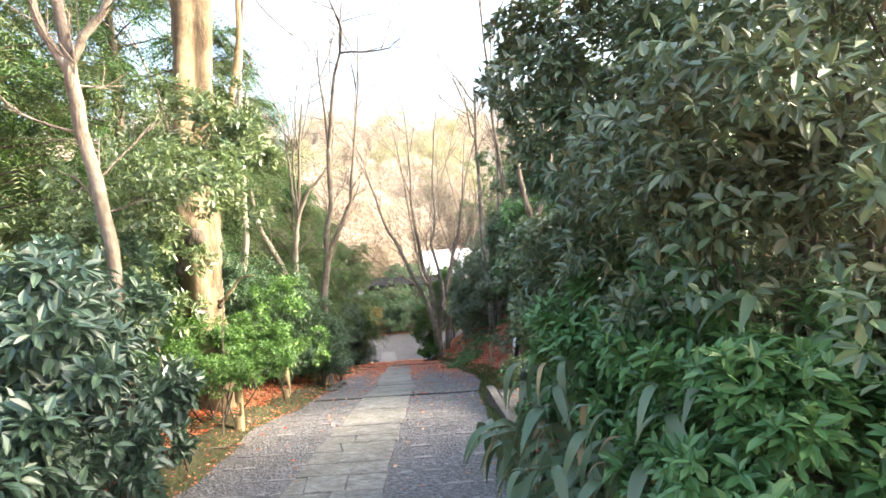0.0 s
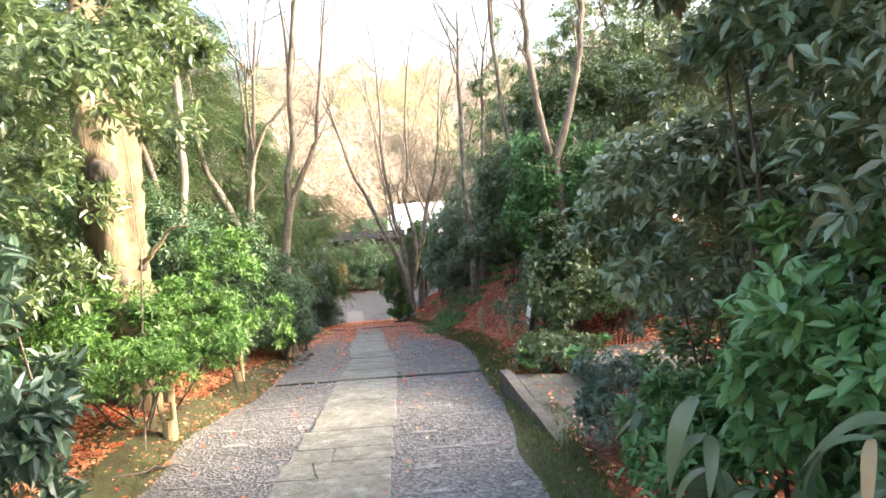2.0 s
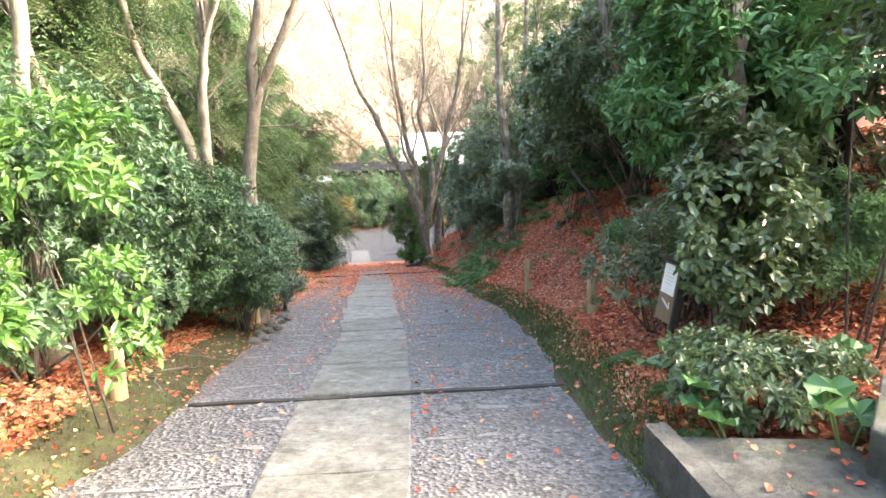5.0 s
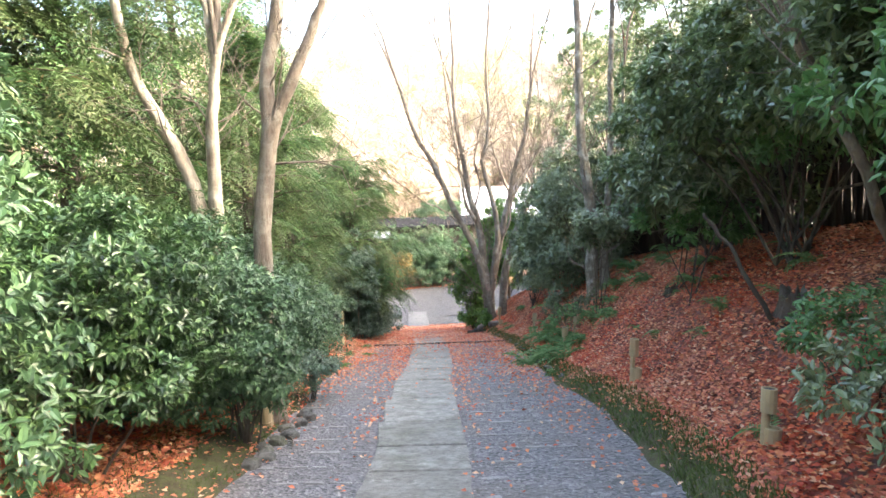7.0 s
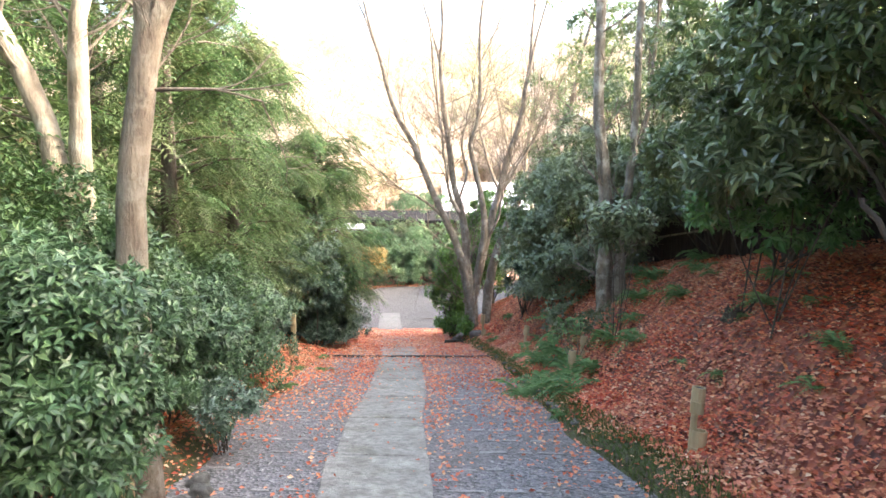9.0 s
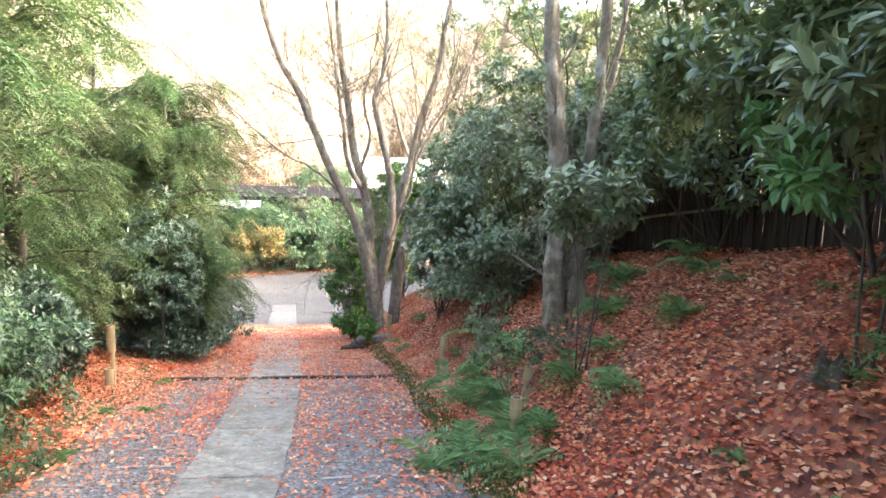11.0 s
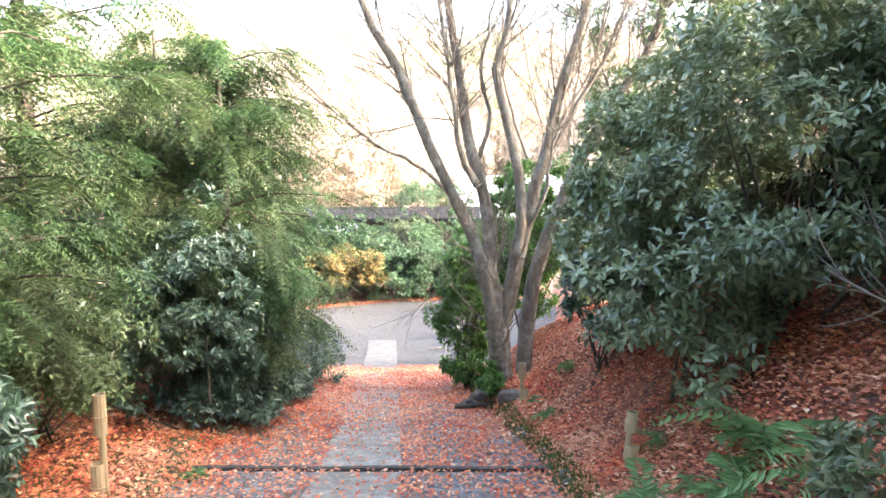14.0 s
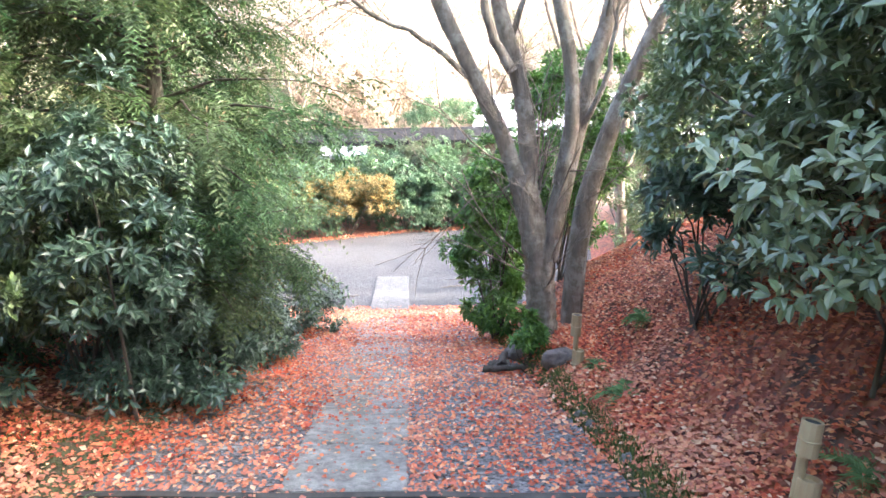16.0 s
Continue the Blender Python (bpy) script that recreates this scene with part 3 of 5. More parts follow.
# ---- bare trees ----
bare_tree("maple_tree", 0.03, 23.7, [
    (0.145, 0.115, (0, 0, -0.3), (-0.02, 0, 0.4), (-0.07, 0, 0.95), (-0.22, 0, 1.7)),
    (0.086, 0.042, (-0.22, 0, 1.6), (-0.45, 0, 2.2), (-0.89, 0, 3.1), (-1.2, 0, 3.9), (-1.6, 0, 4.6), (-1.9, 0, 5.6)),
    (0.09, 0.042, (-0.15, 0.03, 1.65), (-0.19, 0.05, 2.35), (-0.41, 0.05, 3.15), (-0.5, 0.08, 3.9), (-0.62, 0.1, 4.6), (-0.7, 0.1, 5.6)),
    (0.05, 0.022, (-0.3, -0.05, 2.6), (-0.5, -0.1, 3.0), (-0.6, -0.1, 3.7), (-0.75, -0.1, 4.8)),
    (0.075, 0.036, (0.14, 0, 1.6), (0.23, -0.05, 2.3), (0.11, -0.05, 3.2), (-0.08, 0, 3.95), (0.07, 0, 4.5), (0.1, 0, 5.6)),
    (0.095, 0.045, (0.02, 0, 0.9), (0.21, 0.03, 1.8), (0.37, 0.03, 2.45), (0.55, 0.05, 3.1), (0.70, 0.05, 3.8), (0.95, 0.1, 4.5), (1.1, 0.1, 5.6)),
    (0.105, 0.05, (0.27, 0.3, -0.3), (0.34, 0.3, 0.85), (0.5, 0.3, 1.7), (0.77, 0.3, 2.4), (1.05, 0.3, 3.05), (1.4, 0.3, 3.6), (1.82, 0.3, 4.25), (2.1, 0.3, 5.2)),
    (0.035, 0.015, (0.5, 0.05, 2.9), (0.85, 0.0, 3.5), (1.2, 0.0, 4.1), (1.5, 0.0, 4.8)),
 (0.03, 0.012, (-0.62, 0.0, 2.5), (-1.0, -0.1, 2.85), (-1.5, -0.15, 3.1), (-2.0, -0.2, 3.5)),
    (0.028, 0.012, (0.7, 0.3, 2.2), (0.95, 0.2, 2.4), (1.3, 0.1, 2.5), (1.7, 0.0, 2.9)),
    (0.03, 0.012, (0.25, 0.0, 2.0), (0.5, -0.1, 2.5), (0.62, -0.1, 3.2), (1.0, -0.1, 3.9)),
    (0.03, 0.012, (-0.3, 0.1, 2.9), (-0.15, 0.1, 3.4), (-0.25, 0.1, 4.0), (-0.1, 0.1, 4.8)),
], "old grey maple forking into several bare limbs beside the path", 11, "bark_maple", 2, flute=0.09, twig_len=1.0, top=3.6, zbase=-3.52)
bare_tree("bare_tree", -2.92, 14.1, [
    (0.10, 0.035, (0.02, 0, -0.3), (0.0, 0, 0.9), (-0.03, 0, 1.55), (-0.14, 0, 1.95), (-0.33, 0, 2.5), (-0.6, 0, 3.05), (-0.73, 0, 3.6), (-0.8, 0, 4.6)),
    (0.075, 0.045, (0.03, 0.02, 1.3), (0.05, 0.02, 2.15), (0.07, 0.02, 2.7), (0.15, 0, 3.25)),
    (0.04, 0.02, (0.15, 0, 3.2), (0.10, 0, 3.7), (0.05, 0, 4.6)),
    (0.04, 0.02, (0.15, 0, 3.2), (0.38, 0, 3.75), (0.85, 0, 4.3), (1.0, 0, 4.9)),
], "pale smooth-barked bare tree with two trunks among the shrubs", 12, "bark_pale", 2, "bare trees among the shrubs", 0.6)
bare_tree("bare_tree", -2.24, 13.35, [
    (0.085, 0.05, (0, 0, -0.3), (0.0, 0, 1.2), (0.03, 0, 1.75), (0.14, 0, 2.4), (0.15, 0, 3.0), (0.28, 0, 3.5), (0.3, 0, 4.6)),
    (0.065, 0.03, (0.10, 0, 2.2), (0.2, 0, 2.6), (0.36, 0, 2.9), (0.55, 0, 3.3), (0.66, 0, 3.6), (0.75, 0, 4.4)),
], "grey-barked bare tree with an upright fork", 13, "bark_grey", 2, "bare trees among the shrubs", 0.6)
bare_tree("bare_tree", -2.83, 10.06, [
    (0.055, 0.035, (0, 0, -0.3), (0.0, 0, 1.4), (0.08, 0.0, 2.2), (0.1, 0, 2.8), (0.1, 0, 3.8), (0.2, 0, 5.0)),
], "slender pale trunk behind the bright azalea", 14, "bark_pale", 1, "bare trees among the shrubs", 0.5)
bare_tree("bare_tree", -3.6, 12.0, [
    (0.055, 0.03, (0, 0, -0.3), (0.0, 0, 1.6), (-0.09, 0.0, 2.3), (-0.3, 0, 3.1), (-0.65, 0, 3.5), (-0.9, 0, 4.6)),
], "thin crooked brown trunk at the back of the shrubs", 19, "bark_grey", 1, "bare trees among the shrubs", 0.5)
bare_tree("stout_tree", -2.74, 8.05, [
    (0.25, 0.19, (0.02, 0, -0.3), (0.02, 0, 0.6), (-0.03, 0, 1.3), (-0.05, 0.0, 2.1), (-0.0, 0, 3.0), (0.10, 0, 4.5), (0.15, 0, 6.0)),
    (0.06, 0.03, (0.02, 0, 2.5), (0.3, 0.2, 3.2), (0.45, 0.4, 4.0), (0.55, 0.6, 5.5)),
    (0.022, 0.008, (0.1, -0.05, 1.2), (0.3, -0.1, 1.3), (0.45, -0.1, 1.5), (0.62, -0.1, 1.55)),
], "stout buff trunk with knots and fluted bark", 15, "bark_buff", 0, wob=0.07, sides=12, flute=0.2)
stout = [o for o in bpy.data.objects if o.name.startswith("stout_tree")][0]
for k, (dx, dy, z, r) in enumerate([(0.07, -0.22, 1.15, 0.07), (-0.13, -0.20, 0.72, 0.08), (0.20, -0.06, 1.22, 0.04), (0.18, -0.12, 0.52, 0.05), (0.02, -0.22, 2.0, 0.10), (-0.17, -0.16, 1.65, 0.07)]):
    bm = bmesh.new()
    bmesh.ops.create_icosphere(bm, subdivisions=3, radius=r)
    for v in bm.verts:
        d = noise.noise(v.co * 18 + Vector((k, 0, 0))) * 0.35
        hollow = 0.45 * max(0.0, -v.co.y / r - 0.6)
        v.co *= 1 + d - hollow
        v.co.z *= 1.25
    for f in bm.faces:
        f.smooth = True
    part("knot", bm, stout, "dark bark knot", "bark_dark", pose(dx, dy, z, 0, 0, math.degrees(math.atan2(dx, -dy))))
bare_tree("forked_tree", -2.3, 5.0, [
    (0.05, 0.045, (0.03, 0, -0.3), (0.0, 0, 1.0), (-0.03, 0, 1.95), (-0.15, 0, 2.6), (-0.22, 0, 3.1)),
    (0.035, 0.02, (-0.22, 0, 3.05), (-0.37, 0, 3.35), (-0.45, 0, 3.7), (-0.5, 0, 4.5)),
    (0.035, 0.02, (-0.22, 0, 3.05), (-0.09, 0, 3.3), (0.12, 0, 3.6), (0.2, 0, 4.5)),
], "mottled grey tree forking above the broad-leaved shrub", 16, "bark_grey", 1, twig_len=0.5)
bare_tree("bank_tree", 1.52, 18.25, [
    (0.10, 0.055, (-0.02, 0, -0.3), (-0.05, 0, 0.45), (-0.03, 0, 0.95), (-0.08, 0, 1.6), (-0.14, 0, 2.1), (-0.2, 0, 2.6), (-0.2, 0, 4.2)),
    (0.07, 0.04, (0.12, 0.05, -0.3), (0.13, 0, 0.55), (0.2, 0, 1.0), (0.2, 0, 1.4), (0.25, 0, 1.95), (0.27, 0, 2.5), (0.3, 0, 4.2)),
    (0.035, 0.02, (0.24, 0, 1.85), (0.36, 0, 2.15), (0.42, 0, 2.5), (0.5, 0, 3.6)),
    (0.045, 0.03, (0.24, -0.1, -0.25), (0.18, -0.06, 0.3), (0.16, -0.03, 0.8), (0.2, 0, 1.1)),
    (0.04, 0.03, (-0.16, -0.08, -0.25), (-0.08, -0.06, 0.2), (-0.02, -0.02, 0.5)),
], "mottled grey trunk with a second stem on the leaf-covered bank", 17, "bark_mottled", 1, twig_len=0.5, flute=0.09)
bare_tree("ivy_tree", 1.42, 9.45, [
    (0.085, 0.06, (0, 0, -0.3), (0.02, 0, 0.9), (-0.02, 0, 1.6), (-0.08, 0.0, 2.1)),
    (0.045, 0.03, (-0.07, 0, 2.0), (-0.2, 0, 2.5), (-0.3, 0, 3.2), (-0.35, 0, 4.0)),
    (0.045, 0.03, (-0.07, 0, 2.0), (0.1, 0, 2.5), (0.25, 0, 3.2), (0.3, 0, 4.0)),
], "forked grey trunk with ivy round its foot on the bank", 21, "bark_grey", 1, twig_len=0.5)
bare_tree("leaning_tree", 2.3, 11.7, [
    (0.035, 0.028, (0.1, 0, -0.3), (-0.3, -0.05, 0.1), (-0.55, -0.1, 0.6), (-0.75, -0.1, 1.0), (-0.95, -0.1, 1.4), (-1.1, 0, 2.2), (-1.2, 0, 3.2)),
], "thin leaning stem on the leaf-covered bank", 18, "bark_grey", 1, twig_len=0.6)
bare_tree("leaning_tree", 1.75, 12.6, [
    (0.022, 0.012, (0.1, 0, -0.2), (-0.1, 0, 0.15), (-0.3, 0.1, 0.55), (-0.45, 0.2, 0.8)),
], "short slanting dead stem on the leaf-covered bank", 20, "bark_dark", 0)

for x, y, sd in ((1.9, 29.5, 25), (2.9, 33.5, 26), (-7.5, 42.5, 27)):
    bare_tree("bare_tree", x, y, [
        (0.13, 0.08, (0, 0, -0.3), (0.05, 0, 1.0), (0, 0, 2.2)),
        (0.075, 0.03, (0, 0, 2.1), (-0.5, 0, 3.2), (-1.1, 0.1, 4.4), (-1.5, 0.1, 5.8)),
        (0.075, 0.03, (0, 0, 2.1), (0.1, 0.2, 3.4), (-0.1, 0.3, 4.6), (0.1, 0.3, 6.2)),
        (0.07, 0.03, (0, 0, 2.1), (0.5, -0.1, 3.2), (1.0, -0.1, 4.4), (1.2, 0, 5.8)),
    ], "bare twiggy tree beyond the foot of the path", sd, "bark_grey", 2, "bare trees by the court", 1.5, top=2.6)

# ---- shrubs beside the path ----
shrub("broadleaf_shrub", -2.75, 4.3, (1.0, 1.7, 1.0), "large glossy grey-green broad-leaved shrub beside the path", seed=21, clumps=120, clump_r=0.24, tips=20, count=6, length=0.112, width=0.044, material="leaf_grey", lift=0.2, low=-0.75)
shrub("broadleaf_shrub", -2.3, 3.35, (0.6, 0.9, 0.62), "low glossy grey-green shrub reaching over the verge", seed=87, clumps=70, clump_r=0.2, tips=20, count=6, length=0.10, width=0.04, material="leaf_grey", lift=0.15, low=-0.8)
shrub("broadleaf_shrub", -3.6, 6.6, (1.1, 1.2, 1.3), "tall glossy shrub behind the bright azalea", seed=23, clumps=90, clump_r=0.28, tips=22, count=6, length=0.085, width=0.032, material="leaf_mid", lift=0.4)
shrub("azalea", -2.45, 7.4, (0.95, 1.0, 0.5), "bright green azalea over red fallen leaves", "azalea", seed=22, clumps=130, clump_r=0.17, tips=26, count=6, length=0.05, width=0.02, material="leaf_bright", lift=0.32, low=0.0)
for i, (x, y, a, b, h, l) in enumerate([(-2.8, 9.5, 0.9, 0.95, 0.7, 0.5), (-2.7, 11.2, 0.75, 1.0, 0.6, 0.5), (-4.1, 9.4, 1.3, 1.6, 1.3, 0.3), (-3.1, 12.7, 1.0, 1.1, 0.6, 0.35), (-2.75, 14.7, 0.6, 0.9, 0.4, 0.35), (-4.0, 11.8, 1.2, 1.4, 1.2, 0.2), (-2.95, 16.6, 0.8, 1.0, 0.7, 0.1), (-3.5, 8.4, 0.9, 0.9, 0.9, 0.4), (-2.22, 12.5, 0.45, 0.5, 0.45, 0.5), (-2.75, 13.6, 0.6, 0.6, 0.5, 0.65)]):
    shrub("azalea_shrub", x, y, (a, b, h + 0.14), "dense dark green azalea shrub beside the mossy verge", "shrub", "azalea shrubs along the path", seed=30 + i, clumps=150, clump_r=0.2, tips=24, count=6, length=0.055, width=0.024, material="leaf_box" if i % 2 else "leaf_azalea", fine=i < 2, lift=l - 0.04, low=-0.85, stems=14)
for i, (x, y, a, b, h, l) in enumerate([(-2.95, 21.6, 0.6, 0.6, 0.95, 0.75), (-3.3, 18.5, 0.5, 0.6, 0.5, 0.35), (-2.85, 22.3, 0.5, 0.8, 0.5, 0.25), (-3.05, 24.0, 0.5, 0.8, 0.4, 0.1), (-3.2, 25.8, 0.7, 0.9, 0.5, 0.1), (-3.15, 17.6, 0.45, 0.6, 0.5, 0.3)]):
    shrub("laurel", x, y, (a, b, h), "glossy pale-green laurel under the feathery evergreens", "shrub", "laurels under the evergreens", seed=130 + i, clumps=46 if i == 0 else 70, clump_r=0.22, tips=18 if i == 0 else 22, count=6, length=0.078, width=0.030, material="leaf_grey" if i == 0 else "leaf_laurel", lift=l, fine=i < 2, low=-0.8, stems=5 if i == 0 else 10)
shrub("broadleaf_tree", 1.93, 3.5, (1.33, 1.75, 2.1), "tall dark evergreen with drooping glossy leaves over the path", "tree", seed=40, clumps=270, clump_r=0.30, tips=30, count=6, length=0.072, width=0.028, material="leaf_dark", low=-0.85, stems=24, lift=0.2, shell=0.75)
shrub("broadleaf_tree", 3.0, 3.4, (1.2, 1.9, 2.3), "tall dark evergreen behind the side path", "tree", seed=41, clumps=120, clump_r=0.38, tips=24, count=6, length=0.10, width=0.036, material="leaf_dark", low=-0.5, stems=14, lift=0.6, fine=False)
shrub("euonymus", 1.02, 2.35, (0.42, 0.7, 0.6), "fresh green low shrub with whorled leaves beside the path", seed=42, clumps=90, clump_r=0.15, tips=20, count=7, length=0.07, width=0.030, material="leaf_bright2", lift=0.25)
shrub("euonymus", 1.05, 4.5, (0.5, 0.75, 0.42), "fresh green whorled shrub at the path's edge", seed=43, clumps=80, clump_r=0.15, tips=20, count=7, length=0.062, width=0.026, material="leaf_bright2", lift=0.15)
shrub("euonymus", 0.98, 6.15, (0.32, 0.45, 0.3), "small-leaved grey-green shrub beside the concrete step", seed=44, clumps=44, clump_r=0.13, tips=20, count=6, length=0.04, width=0.02, material="leaf_grey", lift=0.05)
shrub("broadleaf_bough", 1.9, 5.9, (0.75, 0.8, 1.0), "grey-green glossy leaves over the side path", "tree", seed=45, clumps=80, clump_r=0.26, tips=22, count=6, length=0.07, width=0.034, material="leaf_silver", lift=1.2, low=-0.4, stems=5)
for i, (x, y, a, b, h, l, mt, lo) in enumerate([
        (2.6, 11.6, 1.3, 1.4, 1.15, 1.0, "leaf_mid", -0.3), (2.35, 13.6, 1.2, 1.4, 1.25, 0.6, "leaf_mid", -0.3), (2.45, 15.6, 1.25, 1.4, 1.4, 0.25, "leaf_mid", -0.4),
        (3.0, 10.2, 1.2, 1.2, 1.0, 0.45, "leaf_mid", -0.8), (2.75, 17.7, 1.0, 1.1, 0.85, 0.35, "leaf_mid", -0.5), (1.75, 20.2, 1.05, 1.1, 1.6, 0.05, "leaf_silver", -0.5),
        (1.45, 22.0, 0.95, 1.1, 1.55, 0.1, "leaf_mid", -0.4), (2.6, 25.0, 1.5, 1.6, 2.5, 1.5, "leaf_mid", -0.9), (3.6, 12.6, 1.5, 2.0, 2.1, 1.5, "leaf_mid", -0.7),
        (3.6, 15.6, 1.5, 1.9, 2.2, 1.6, "leaf_mid", -0.7), (3.3, 18.7, 1.45, 2.0, 2.3, 1.6, "leaf_mid", -0.7), (2.9, 21.7, 1.4, 1.8, 2.4, 1.5, "leaf_mid", -0.95),
        (4.6, 9.4, 1.4, 1.6, 1.9, 0.5, "leaf_mid", -0.7), (2.6, 27.6, 1.5, 1.8, 2.3, 0.1, "leaf_mid", -0.5), (3.4, 31.0, 1.6, 2.0, 2.4, 0.1, "leaf_mid", -0.5), (3.6, 35.0, 1.6, 2.0, 2.2, 0.1, "leaf_dark", -0.5),
        (4.6, 6.2, 1.2, 1.3, 1.0, 0.3, "leaf_dark", -0.4), (5.2, 25.0, 1.8, 2.5, 2.6, 0.3, "leaf_dark", -0.5), (2.7, 19.4, 0.9, 0.9, 0.9, 0.4, "leaf_silver", -0.5)]):
    shrub("camellia", x, y, (a, b, h), "dark glossy camellia overhanging the leaf-covered bank", "tree", "camellias on the bank", seed=50 + i, clumps=130, clump_r=0.27, tips=24, count=6, length=0.085, width=0.038, material=mt, lift=l, low=lo, stems=12, fine=i < 3, shell=0.76)
shrub("camellia", 1.15, 20.3, (0.6, 0.75, 0.75), "low camellia with large drooping glossy leaves", "shrub", "", seed=62, clumps=80, clump_r=0.26, tips=12, count=5, length=0.08, width=0.038, material="leaf_silver", lift=0.3, low=-0.6)
shrub("camellia", 0.95, 22.0, (0.45, 0.6, 0.6), "low camellia with large drooping glossy leaves", "shrub", "", seed=63, clumps=34, clump_r=0.18, tips=14, count=6, length=0.10, width=0.036, material="leaf_grey", lift=0.25)
# added trees, out of view: they keep the low sun off the path's lower half
for i, (x, y) in enumerate([(6.5, 11.8), (6.6, 16.0), (6.4, 20.2), (6.2, 25.0)]):
    shrub("evergreen_oak", x, y, (1.9, 2.2, 2.0), "unseen tall evergreen added behind the brushwood fence to block the sun", "tree", "tall evergreens behind the fence", seed=160 + i, clumps=130, clump_r=0.42, tips=26, count=5, length=0.13, width=0.055, material="leaf_dark", lift=1.6, low=-0.95, stems=8, fine=False)
for i, (x, y, z) in enumerate([(1.5, 8.9, 1.6), (1.9, 13.4, 1.2), (1.45, 14.9, 0.9)]):
    shrub("evergreen_sapling", x + 0.4, y, (0.55, 0.7, 0.5), "fresh green sapling reaching over the bank", "tree", "saplings on the bank", seed=64 + i, clumps=30, clump_r=0.2, tips=16, count=6, length=0.085, width=0.034, material="leaf_bright2", lift=z - 0.3, low=-0.6, stems=4)
shrub("evergreen_sapling", 1.5, 9.9, (0.42, 0.5, 0.34), "fresh green sapling reaching over the notice board", "tree", "saplings on the bank", seed=68, clumps=26, clump_r=0.17, tips=14, count=6, length=0.08, width=0.034, material="leaf_bright", lift=1.35, low=-0.6, stems=4)
shrub("broadleaf_bough", 1.75, 14.4, (0.55, 0.6, 0.35), "pale glossy large-leaved bough over the bank", "tree", seed=69, clumps=30, clump_r=0.17, tips=12, count=6, length=0.12, width=0.042, material="leaf_silver", lift=0.95, low=-0.6, stems=4)
shrub("pieris", -0.38, 25.2, (0.42, 0.7, 1.2), "tall green leafy shrub behind the maple's foot", seed=60, clumps=110, clump_r=0.19, tips=24, count=6, length=0.085, width=0.034, material="leaf_bright", lift=0.55, low=-0.95)
shrub("pieris", 0.55, 26.2, (0.7, 0.9, 1.5), "fresh green shrub between the maple and the bank", seed=61, clumps=120, clump_r=0.2, tips=24, count=6, length=0.085, width=0.034, material="leaf_bright", lift=0.8, low=-0.95)
shrub("pieris", -0.12, 23.35, (0.14, 0.16, 0.22), "bright green sprout at the foot of the maple", seed=63, clumps=14, clump_r=0.08, tips=14, count=6, length=0.07, width=0.026, material="leaf_bright", lift=0.12, low=-0.6)
shrub("camellia", 1.5, 9.9, (0.6, 0.7, 0.8), "camellia with fresh lit leaves behind the notice board", "tree", seed=77, clumps=80, clump_r=0.22, tips=20, count=6, length=0.075, width=0.034, material="leaf_bright2", lift=1.15, low=-0.7, stems=8)
shrub("camellia", 2.1, 11.6, (0.7, 0.9, 0.7), "camellia with fresh lit leaves over the bank", "tree", seed=78, clumps=80, clump_r=0.22, tips=20, count=6, length=0.08, width=0.036, material="leaf_mid", lift=0.95, low=-0.6, stems=8)
shrub("broadleaf_bough", 1.35, 17.0, (0.3, 0.35, 0.22), "pale glossy leaves hanging before the mottled trunk", "tree", seed=79, clumps=20, clump_r=0.17, tips=12, count=6, length=0.09, width=0.038, material="leaf_silver", lift=1.05, low=-0.7, stems=4)
shrub("ivy_growth", 1.3, 9.1, (0.32, 0.3, 0.55), "leafy growth climbing the forked grey trunk", "shrub", seed=82, clumps=50, clump_r=0.17, tips=20, count=5, length=0.06, width=0.036, material="leaf_mid", lift=0.6, low=-0.9, stems=5)
shrub("clipped_mound", 2.0, 9.45, (0.55, 0.55, 0.5), "clipped fern-covered mound on the bank", "shrub", seed=66, clumps=90, clump_r=0.16, tips=24, count=6, length=0.045, width=0.018, material="leaf_fern", lift=0.1)
shrub("clipped_mound", 1.55, 9.4, (0.25, 0.25, 0.55), "ivy-covered tree foot behind the notice board", "shrub", seed=67, clumps=90, clump_r=0.14, tips=22, count=5, length=0.05, width=0.03, material="leaf_mid", lift=0.3)
shrub("nandina", 1.25, 10.0, (0.42, 0.5, 0.45), "small open shrub with grey-green leaves beside the notice", "shrub", seed=68, clumps=30, clump_r=0.15, tips=16, count=5, length=0.055, width=0.024, material="leaf_silver", lift=0.2)
shrub("azalea_shrub", 1.05, 8.4, (0.36, 0.35, 0.2), "low azalea with buds beside the concrete kerb", "shrub", seed=69, clumps=50, clump_r=0.12, tips=20, count=6, length=0.045, width=0.02, material="leaf_mid", lift=0.1)

shrub("leafy_sapling", -2.15, 5.75, (0.75, 0.8, 0.42), "light-leaved young tree arching over the broad-leaved shrub", "tree", seed=46, clumps=44, clump_r=0.2, tips=16, count=6, length=0.07, width=0.028, material="leaf_mid", lift=2.15, low=-0.6, stems=1, bark="bark_grey")
shrub("leafy_sapling", -2.05, 8.9, (0.5, 0.45, 0.22), "thin sapling with bright leaves beside the stout trunk", "tree", seed=47, clumps=18, clump_r=0.16, tips=12, count=5, length=0.075, width=0.03, material="leaf_bright", lift=1.25, low=-0.8, stems=3)
shrub("broadleaf_bough", 1.0, 5.15, (0.55, 0.6, 0.5), "grey-green glossy young tree leaning over the path", "tree", seed=48, clumps=70, clump_r=0.2, tips=20, count=6, length=0.062, width=0.030, material="leaf_silver", lift=1.15, low=-0.8, stems=5)

